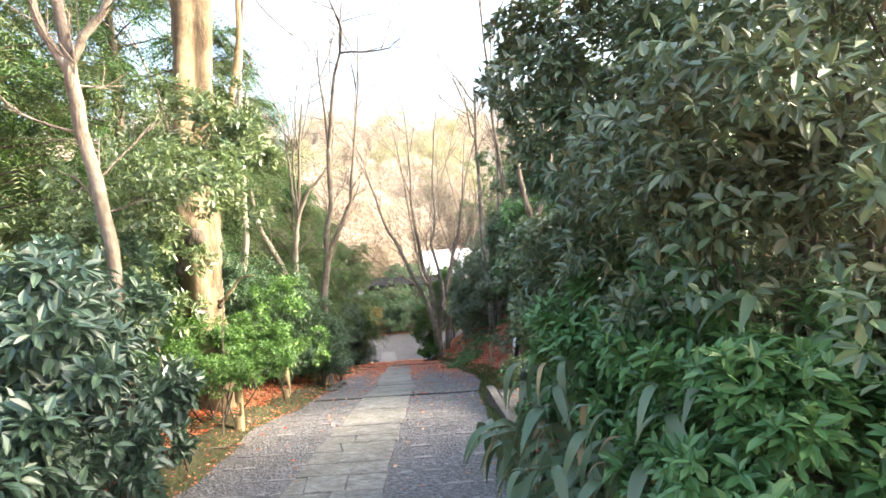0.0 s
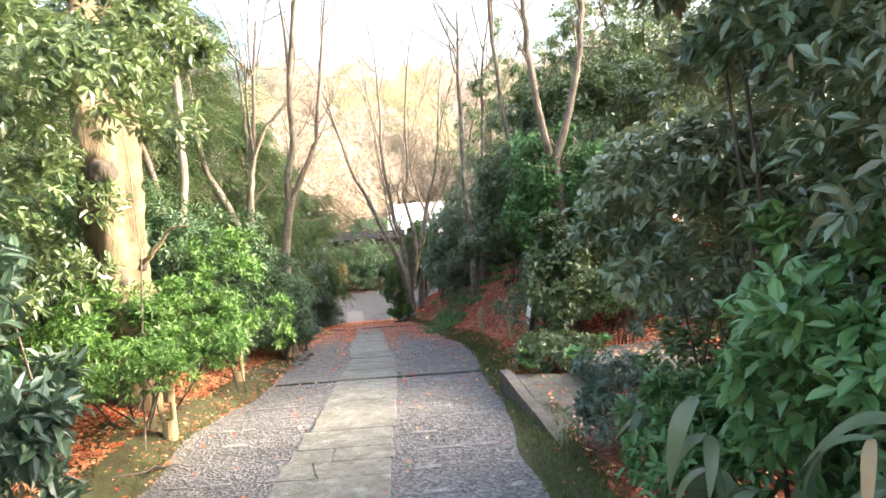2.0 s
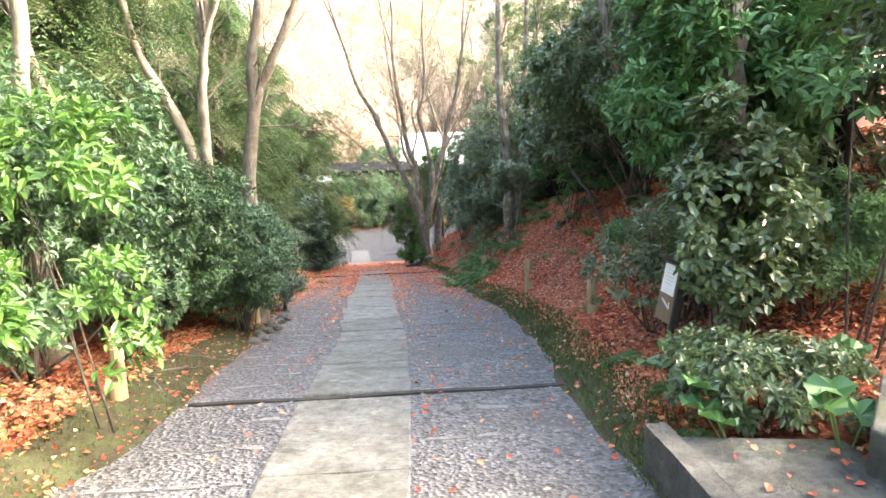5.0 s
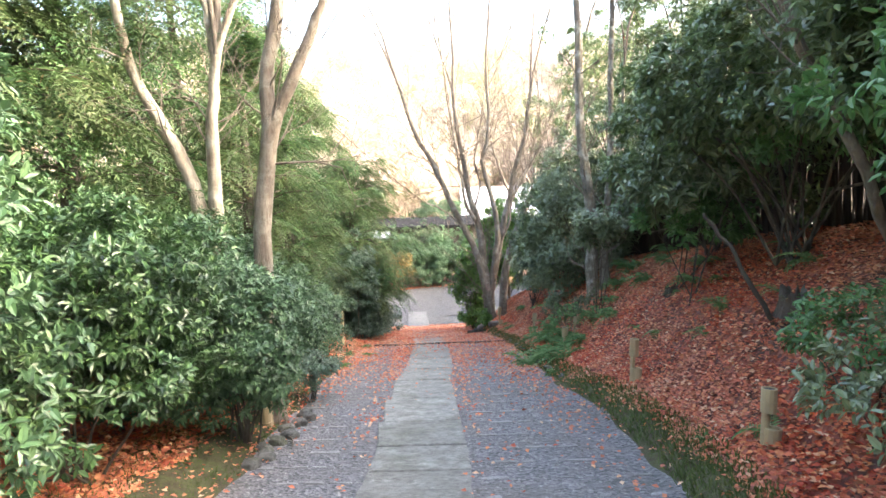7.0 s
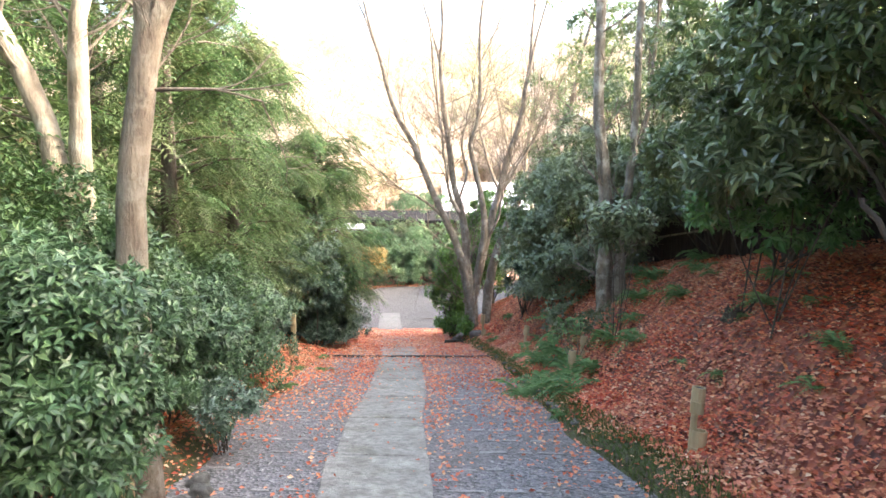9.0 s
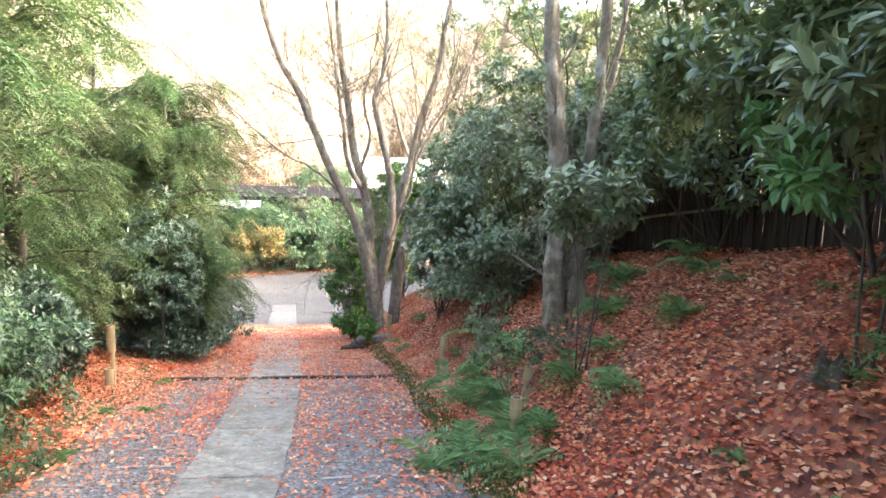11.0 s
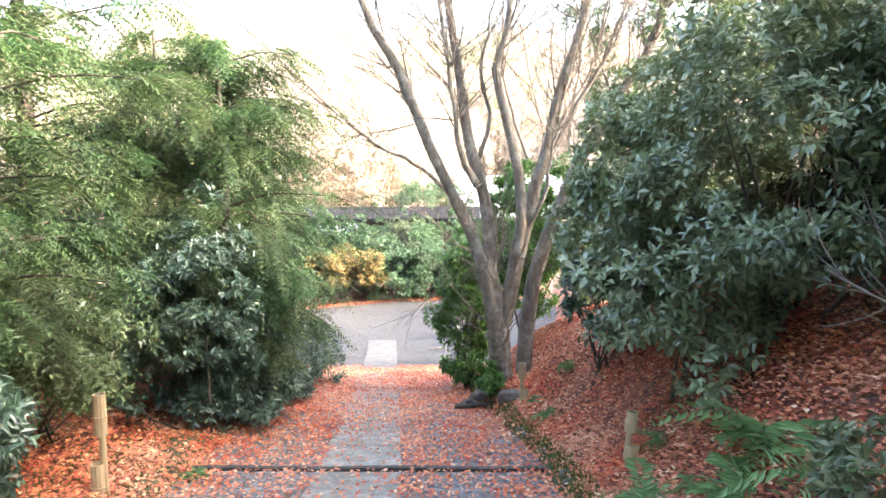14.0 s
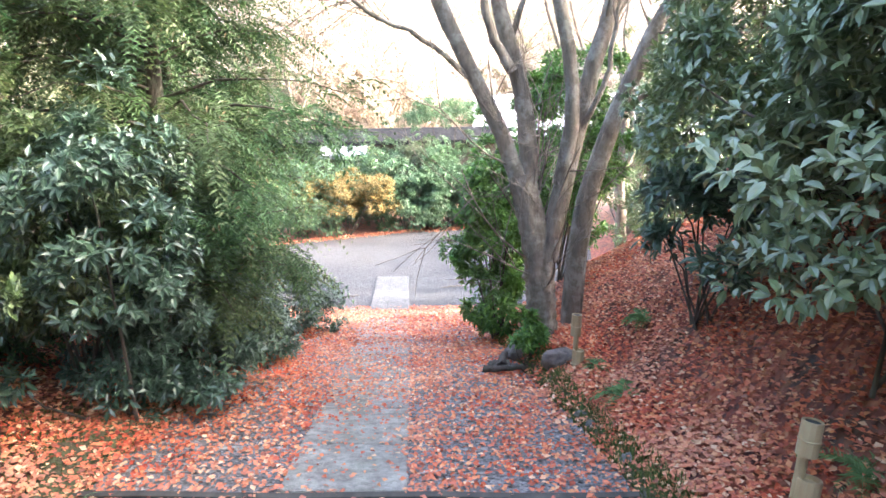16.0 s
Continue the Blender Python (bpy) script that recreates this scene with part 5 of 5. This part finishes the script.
# low kerb and slabs of the side path
plank((0.52, 8.15), (0.66, 6.1), 0.09, -0.98, -0.70, "concrete", "kerb", "rough concrete kerb of the side path", "kerb")


def slab(name, pts, z1, thick, label, material="concrete"):
    bm = bmesh.new()
    vs = [bm.verts.new((x, y, z1)) for x, y in pts]
    f = bm.faces.new(vs)
    if f.normal.z < 0:
        f.normal_flip()
    r = bmesh.ops.extrude_face_region(bm, geom=[f])
    bmesh.ops.translate(bm, vec=(0, 0, -thick), verts=[e for e in r["geom"] if isinstance(e, bmesh.types.BMVert)])
    bmesh.ops.recalc_face_normals(bm, faces=bm.faces)
    bmesh.ops.bevel(bm, geom=[e for e in bm.edges], offset=0.008, segments=1, affect='EDGES')
    return tagged(part(name, bm, None, "", material), label, "paving")


slab("side_step", [(0.72, 6.1), (1.3, 6.2), (1.22, 8.0), (0.60, 8.1)], -0.735, 0.2, "worn concrete slab with a few fallen leaves")
slab("side_step", [(1.14, 7.75), (1.36, 7.25), (2.3, 7.75), (2.1, 8.3), (1.5, 8.2)], -0.56, 0.3, "raised concrete slab of the side path")


# ---- ferns and broad grass ----
def frond_mesh(seed, length, pinna):
    rng = np.random.default_rng(seed)
    v, f = sprays(rng, np.zeros((1, 3)), np.array([[1.0, 0, 0.75]]), length, 17, pinna, 0.02, 0.75)
    p = np.array([np.array([1.0, 0, 0.75]) / 1.25 * length * s - np.array([0, 0, length * 0.75 * s * s]) for s in np.linspace(0, 1, 7)])
    a, b = tube(p, np.linspace(0.004, 0.001, 7), 4)
    v, f = joined([(v, f), (a, b)])
    return quads("frond", v, f, "leaf_fern")


FRONDS = [frond_mesh(s, 0.36 + 0.05 * s, 0.085) for s in range(3)]


def fern(x, y, size, seed, count=8):
    rng = np.random.default_rng(seed)
    ob = thing("fern", at(x, y), "green fern with arching fronds among red leaves", "fern", "ferns beside the path")
    for k in range(count):
        s = size * rng.uniform(0.75, 1.15)
        m = pose(0, 0, 0, 0, rng.uniform(-25, 12), 360 * k / count + rng.uniform(-20, 20)) @ Matrix.Diagonal((s, s, s, 1))
        part("frond", FRONDS[int(rng.integers(3))], ob, at=m)


for i, (x, y, s) in enumerate([(0.62, 16.6, 0.9), (0.85, 17.0, 1.1), (0.55, 17.2, 0.8), (0.95, 17.7, 1.0), (1.3, 17.1, 1.0), (1.75, 17.6, 1.0), (2.1, 18.2, 1.1), (1.35, 16.3, 0.8), (0.62, 19.3, 0.8), (0.95, 18.7, 1.1), (1.15, 19.0, 1.1), (0.4, 21.9, 0.6), (0.35, 22.6, 0.5), (0.75, 22.8, 0.6), (0.95, 8.95, 0.7), (0.85, 9.6, 0.5), (0.72, 8.2, 0.6), (2.2, 15.2, 0.8), (2.6, 17.9, 0.9), (0.5, 15.6, 0.5), (-2.6, 18.6, 0.5), (-2.5, 20.3, 0.5), (-2.4, 17.3, 0.5), (1.75, 13.6, 0.5), (1.9, 14.8, 0.6), (2.3, 13.2, 0.6), (0.95, 17.9, 1.2), (1.2, 18.3, 1.2), (0.75, 18.5, 0.9), (0.3, 16.9, 0.8), (0.5, 17.0, 1.0), (0.75, 16.3, 0.9), (1.05, 16.7, 0.9), (1.5, 16.9, 0.7), (1.9, 16.6, 0.8), (2.3, 17.2, 0.8), (0.75, 18.1, 0.9), (0.9, 20.0, 0.5), (-2.25, 18.9, 0.4), (-2.7, 17.0, 0.5)]):
    fern(x, y, s * 1.2, 200 + i, 11)


rng = np.random.default_rng(404)
for i in range(26):
    y = rng.uniform(10.0, 21.5)
    fern(float(centre(y)) + 1.45 + rng.uniform(0.25, 2.0), y, rng.uniform(0.35, 0.6), 500 + i, 7)


def blade_mesh(name, length, width, material, seed, droop=0.55, split=9):
    """A long pointed leaf with a fold, arching over."""
    vs, n = [], split
    for i in range(n):
        s = i / (n - 1)
        w = width * 0.5 * (math.sin(math.pi * min(0.999, 0.06 + s * 0.94)) ** 0.75) * (1 - 0.35 * s)
        x = length * s * (1 - 0.12 * s)
        z = 0.35 * length * s - droop * length * s * s
        vs += [(x, -w, z + w * 0.25), (x, 0, z), (x, w, z + w * 0.25)]
    q = []
    for i in range(n - 1):
        a = i * 3
        q += [(a, a + 3, a + 4, a + 1), (a + 1, a + 4, a + 5, a + 2)]
    return quads(name, vs, q, material, True)


SASA = [blade_mesh("leaf", 0.27, 0.076, "leaf_sasa", 1, 0.95), blade_mesh("leaf", 0.24, 0.068, "leaf_sasa", 2, 1.25), blade_mesh("leaf", 0.2, 0.04, "leaf_dry", 3, 1.3)]


def sasa(x, y, z, seed, count=14, size=1.0):
    rng = np.random.default_rng(seed)
    gz = hz(x, y)
    ob = thing("bamboo_grass", (x, y, gz), "broad-leaved bamboo grass with long drooping leaves", "bamboo grass", "bamboo grass beside the path")
    top = z - gz
    for c in range(3):
        a = rng.uniform(-0.1, 0.1, 2)
        h = top * (1 - 0.22 * c)
        p = curve_points([(a[0] * 0.3, a[1] * 0.3, -0.05), (a[0], a[1], h * 0.6), (a[0] * 2 - 0.05, a[1] * 2, h)], 8)
        v, f = tube(p, np.linspace(0.0035, 0.002, 8), 5)
        part("stalk", quads("stalk", v, f, "leaf_sasa"), ob)
        fan = rng.uniform(120, 240)
        for k in range(count // 3):
            q = p[7 - (k % 2)]
            s = size * rng.uniform(0.75, 1.15)
            part("leaf", SASA[2 if rng.uniform() < 0.12 else int(rng.integers(2))], ob,
                 at=pose(*q, rng.uniform(-20, 20), rng.uniform(-5, 30), fan + (k - count / 6) * 42 + rng.uniform(-12, 12)) @ Matrix.Diagonal((s, s, s, 1)))


for i, (x, y, z, n, s) in enumerate([(0.52, 3.3, 0.62, 15, 1.0), (0.5, 2.9, 0.2, 15, 1.1), (0.62, 2.5, 0.4, 15, 1.0), (0.55, 3.9, 0.5, 12, 0.9), (0.45, 3.1, 0.42, 15, 1.0), (0.48, 2.75, 0.55, 12, 0.9), (0.42, 3.5, 0.3, 15, 1.1), (0.48, 3.9, 0.25, 15, 1.1), (0.5, 3.1, -0.02, 15, 1.2), (0.56, 3.4, 0.15, 15, 1.1), (0.46, 3.6, -0.12, 15, 1.1), (0.58, 2.85, 0.3, 15, 1.1), (0.52, 4.0, 0.0, 12, 1.0), (0.62, 3.0, 0.35, 15, 1.0), (0.72, 3.5, 0.1, 18, 1.1), (0.8, 3.9, 0.25, 15, 1.0), (0.70, 2.6, 0.75, 15, 0.85), (0.85, 2.5, 1.0, 12, 0.8), (0.6, 4.3, -0.2, 15, 0.9), (0.85, 4.9, 0.05, 15, 0.9), (0.66, 3.3, 0.9, 12, 1.0), (0.8, 2.2, 0.5, 9, 0.7)]):
    sasa(x - 0.03, y, z, 300 + i, n, s * 0.92)


def butterbur(x, y, seed, count=3):
    rng = np.random.default_rng(seed)
    ob = thing("butterbur", at(x, y), "butterbur with large round pale green leaves", "plant", "butterburs by the notice")
    for k in range(count):
        bm = bmesh.new()
        r = 0.10 * rng.uniform(0.7, 1.1)
        ring = [bm.verts.new((r * (1 - 0.25 * math.exp(-8 * (t / 6.283) ** 2)) * math.cos(t), r * math.sin(t), 0.018 * math.sin(5 * t))) for t in [2 * math.pi * j / 18 + 0.15 for j in range(18)]]
        mid = bm.verts.new((0.25 * r, 0, -0.025))
        for j in range(18):
            bm.faces.new((mid, ring[j], ring[(j + 1) % 18]))
        hgt = rng.uniform(0.14, 0.3)
        px, py = rng.uniform(-0.14, 0.14, 2)
        part("leaf", bm, ob, material="leaf_bright2", at=pose(px, py, hgt, rng.uniform(-25, 5), rng.uniform(-20, 20), rng.uniform(0, 360)))
        v, f = tube(curve_points([(0, 0, -0.03), (px * 0.7, py * 0.7, hgt * 0.6), (px, py, hgt - 0.02)], 6), np.full(6, 0.004), 5)
        part("stalk", quads("stalk", v, f, "leaf_fern"), ob)


butterbur(0.85, 8.1, 1)
butterbur(1.45, 8.5, 2, 4)
butterbur(1.2, 7.95, 3)
butterbur(0.86, 8.75, 4, 4)
butterbur(1.05, 8.55, 5, 3)


# ---- litter ----
def litter(name, x, y, label, size=0.045, seed=3, dz=0.012, level=None):
    r = np.random.default_rng(seed)
    n = len(x)
    base = np.stack([x, y, (height(x, y) if level is None else level) + dz + r.uniform(0, 0.015, n)], 1)
    ph = r.uniform(0, 2 * np.pi, n)
    al = np.stack([np.cos(ph), np.sin(ph), r.normal(size=n) * 0.25], 1)
    up = np.array([0, 0, 1.0]) + r.normal(size=(n, 3)) * 0.3
    ln = size * r.uniform(0.6, 1.3, n)
    v, f = leaves(base, al, up, ln, ln * 0.75, False)
    return tagged(new(name, quads(name, v, f, "leaf_fallen")), label, "fallen leaves", kind="stuff")


# ---- stones set in the path ----
def flag(name, pts, thick, proud, material, rng, parent, steps=3):
    """A flat stone with a ragged outline, lying on the slope."""
    bm = bmesh.new()
    n = len(pts)
    ring = []
    for i in range(n):
        a, b = pts[i], pts[(i + 1) % n]
        for s in range(steps):
            u = s / steps
            j = rng.uniform(-0.008, 0.008, 2) if s else (0, 0)
            ring.append((a[0] + (b[0] - a[0]) * u + j[0], a[1] + (b[1] - a[1]) * u + j[1]))
    cx, cy = sum(p[0] for p in ring) / len(ring), sum(p[1] for p in ring) / len(ring)
    top, edge, low = [], [], []
    for x, y in ring:
        z = float(np.interp(y, YK, ZK))
        k = 0.975
        top.append(bm.verts.new((cx + (x - cx) * k, cy + (y - cy) * k, z + proud)))
        edge.append(bm.verts.new((x, y, z + proud - 0.006)))
        low.append(bm.verts.new((x, y, z - thick)))
    mid = bm.verts.new((cx, cy, float(np.interp(cy, YK, ZK)) + proud))
    m = len(ring)
    for i in range(m):
        k = (i + 1) % m
        bm.faces.new((mid, top[i], top[k]))
        bm.faces.new((top[i], edge[i], edge[k], top[k]))
        bm.faces.new((edge[i], low[i], low[k], edge[k]))
    bmesh.ops.recalc_face_normals(bm, faces=bm.faces)
    return part(name, bm, parent, "", material)


rng = np.random.default_rng(77)
cuts = [-1.0, 0.4, 1.7, 3.0, 4.3, 5.1, 5.9, 6.6, 7.3, 8.35, 9.44, 9.56, 10.6, 11.75, 12.4, 13.2, 14.3, 15.6, 16.8, 18.1, 19.3, 20.45, 20.57, 21.3, 22.1, 23.1, 24.2, 25.4, 26.5, 27.4]
for a, b in zip(cuts, cuts[1:]):
    if b - a < 0.2:
        continue
    hw = 0.33
    c0, c1 = float(centre(a)), float(centre(b))
    extra = 0.05 if 12.4 <= a < 13.3 else 0.0
    if a < 7.2:
        yy = a
        while yy < b - 0.04:
            y2 = min(yy + rng.uniform(0.26, 0.55), b)
            if b - y2 < 0.12:
                y2 = b
            wl = -float(np.interp(yy, [0, 4, 6.5, 7.3], [0.46, 0.44, 0.40, 0.33]))
            m1, m2 = wl + rng.uniform(0.14, 0.28), 0.33 - rng.uniform(0.2, 0.34)
            tilt = rng.uniform(-0.035, 0.035, 2)
            tilt = 2.0 * tilt
            kind = rng.uniform()
            row = ((wl, m1, 0, tilt[0]), (m1, m2, tilt[0], tilt[1]), (m2, 0.33, tilt[1], 0))
            if kind < 0.4:
                row = ((wl, 0.33, 0, 0),)
            elif kind < 0.75:
                row = ((wl, m1 + 0.06, 0, tilt[0]), (m1 + 0.06, 0.33, tilt[0], 0))
            for p, q, tp, tq in row:
                flag("paving_slab", [(c0 + p + 0.004, yy + 0.004), (c0 + q - 0.004, yy + 0.004), (c0 + q + tq - 0.004, y2 - 0.004), (c0 + p + tp + 0.004, y2 - 0.004)], 0.08, 0.024 + rng.uniform(-0.005, 0.005), "slab_stone", rng, path, 3)
            yy = y2
    else:
        g = 0.005
        flag("paving_slab", [(c0 - hw, a + g), (c0 + hw, a + g), (c1 + hw, b - g), (c1 - hw - extra, b - g)], 0.08, 0.026 + rng.uniform(-0.004, 0.004), "slab_stone", rng, path, 8)
flag("paving_slab", [(-2.42, 28.35), (-1.76, 28.35), (-1.98, 30.6), (-2.62, 30.6)], 0.08, 0.03, "slab_stone_pale", rng, court, 4)
flag("paving_slab", [(-3.6, 28.3), (-2.45, 28.32), (-2.47, 28.6), (-3.6, 28.6)], 0.08, 0.025, "slab_stone_pale", rng, court, 4)
y = 3.2
while y < 28:
    for side in (-1, 1):
        lim = float(np.interp(y, YK, LK if side < 0 else RK)) - 0.03
        u = 0.37 + rng.uniform(0, 0.1)
        while u < lim - 0.08:
            w = rng.uniform(0.06, 0.24)
            if rng.uniform() < 0.68:
                w2 = min(w, lim - u)
                d = rng.uniform(0.03, 0.075)
                x0, x1 = centre(y) + side * u, centre(y) + side * (u + w2)
                x0, x1 = min(x0, x1), max(x0, x1)
                dy = rng.uniform(-0.012, 0.012)
                flag("path_stone", [(x0, y + dy), (x1, y - dy), (x1 - 0.01, y - dy + d), (x0 + 0.015, y + dy + d * 0.8)], 0.03, 0.009 + rng.uniform(0, 0.003), "chip_stone", rng, path, 2)
            u += w + rng.uniform(0.015, 0.08)
    y += rng.uniform(0.36, 0.44)

# loose pebbles and grass, too many to count
n = 11000
y = rng.uniform(2.0, 28.0, n)
u = rng.uniform(-1.0, 1.0, n) * 1.28
x = centre(y) + u
s = rng.uniform(0.004, 0.016, n)
c = np.stack([x, y, np.interp(y, YK, ZK) + 0.004], 1)
oct_ = np.array([(1, 0, 0), (0, 1, 0), (-1, 0, 0), (0, -1, 0), (0.1, 0.1, 0.7)])
V = (c[:, None] + oct_[None] * s[:, None, None] * rng.uniform(0.7, 1.4, (n, 1, 3))).reshape(-1, 3)
F = (np.arange(n)[:, None, None] * 5 + np.array([[0, 1, 4, 4], [1, 2, 4, 4], [2, 3, 4, 4], [3, 0, 4, 4]])[None]).reshape(-1, 4)
me = bpy.data.meshes.new("pebbles")
me.from_pydata(V.tolist(), [], [t[:3] for t in F.tolist()])
me.materials.append(MATS["chip_stone"])
tagged(new("pebbles", me), "loose pale pebbles on the grey path", "pebbles", kind="stuff")


def grass(name, x, y, seed, length=0.07, label="thin grass on the mossy verge"):
    r = np.random.default_rng(seed)
    n = len(x)
    base = np.stack([x, y, height(x, y)], 1)
    al = np.array([0, 0, 1.0]) + r.normal(size=(n, 3)) * 0.45
    v, f = leaves(base, al, r.normal(size=(n, 3)), length * r.uniform(0.4, 1.2, n), 0.008, False)
    tagged(new(name, quads(name, v, f, "grass_blade")), label, "grass", kind="stuff")


n = 30000
y = rng.uniform(3, 26, n)
x = centre(y) + np.interp(y, YK, RK) + 0.02 + np.interp(y, [8, 13, 19], [0.42, 0.36, 0.2]) * rng.beta(1.6, 1.6, n)
grass("grass", x, y, 5, 0.07)
n = 22000
y = rng.uniform(3, 24, n)
x = centre(y) - np.interp(y, YK, LK) - 0.02 - 0.8 * rng.beta(1.2, 1.4, n)
grass("grass", x, y, 6, 0.045)

r = np.random.default_rng(8)
n = 150000
y = r.uniform(8.3, 27, n)
x = centre(y) + np.interp(y, YK, RK) + np.interp(y, [8, 12, 19, 24], [0.22, 0.24, 0.11, 0.06]) + 0.06 * np.sin(4.1 * y) + 0.05 * r.normal(size=n) + 4.2 * r.uniform(0, 1, n) ** 1.25
litter("fallen_leaves", x, y, "red maple leaves covering the bank", seed=1, size=0.036)
n = 6000
y = r.uniform(4, 9, n)
x = centre(y) + np.interp(y, YK, RK) + 0.35 + 3.0 * r.uniform(0, 1, n)
k = (x < 0.75) | (x > 1.2) | (y < 6)
litter("fallen_leaves", x[k], y[k], "red leaves round the side path", seed=7, size=0.04)
n = 60000
y = r.uniform(3, 28, n)
x = centre(y) - np.interp(y, YK, LK) - np.interp(y, [3, 12, 18, 28], [0.38, 0.38, 0.05, 0.0]) - 2.4 * r.uniform(0, 1, n) ** 1.3
litter("fallen_leaves", x, y, "red and buff leaves under the shrubs", seed=2, size=0.042)
n = 290000
y = r.uniform(0, 28.6, n)
u = r.uniform(-1.9, 1.9, n)
clump = 0.5 + 0.5 * np.sin(u * 7 + 2 * np.sin(y * 3.1)) * np.sin(y * 5.3 + u * 3)
dens = np.interp(y, [0, 8, 12, 15, 18, 21, 24, 28], [0.008, 0.012, 0.03, 0.12, 0.38, 0.55, 0.72, 0.9])
band = np.exp(-((np.abs(u) - 0.46) / 0.12) ** 2) + np.exp(-((np.abs(u) - 1.35) / 0.3) ** 2) + np.interp(y, [14, 19, 23], [0.15, 0.45, 0.85])
dens = dens * np.clip(band, 0, 1) * (0.45 + 0.55 * clump) * np.where(np.abs(u) < 0.33, np.interp(y, [18, 26], [0.3, 1]), 1)
k = r.uniform(0, 1, n) < dens
y, u = y[k], u[k]
litter("fallen_leaves", centre(y) + u, y, "red maple leaves scattered over the gravel path", seed=4, dz=0.02, size=0.037)
n = 3200
y = r.uniform(3, 17, n)
litter("fallen_leaves", centre(y) - np.interp(y, YK, LK) - 0.75 * r.uniform(0, 1, n), y, "scattered red leaves on the mossy verge", seed=14, size=0.036)
n = 2500
u = r.uniform(0, 1, n)
x = -6.0 + 7.5 * u
y = np.interp(x, [-6, -5.4, -2.2, 1.5], [33.9, 34.0, 35.5, 35.9]) - 0.5 * r.uniform(0, 1, n) ** 2 + 0.3
litter("fallen_leaves", x, y, "red leaves along the court's far edge", seed=9, size=0.05)

n = 70
litter("fallen_leaves", r.uniform(0.72, 1.2, n), r.uniform(6.25, 8.0, n), "scattered red leaves on the concrete slab", seed=12, size=0.04, dz=0.006, level=-0.735)
n = 110
litter("fallen_leaves", r.uniform(1.35, 2.1, n), r.uniform(7.7, 8.15, n), "scattered red leaves on the raised slab", seed=13, size=0.04, dz=0.006, level=-0.56)
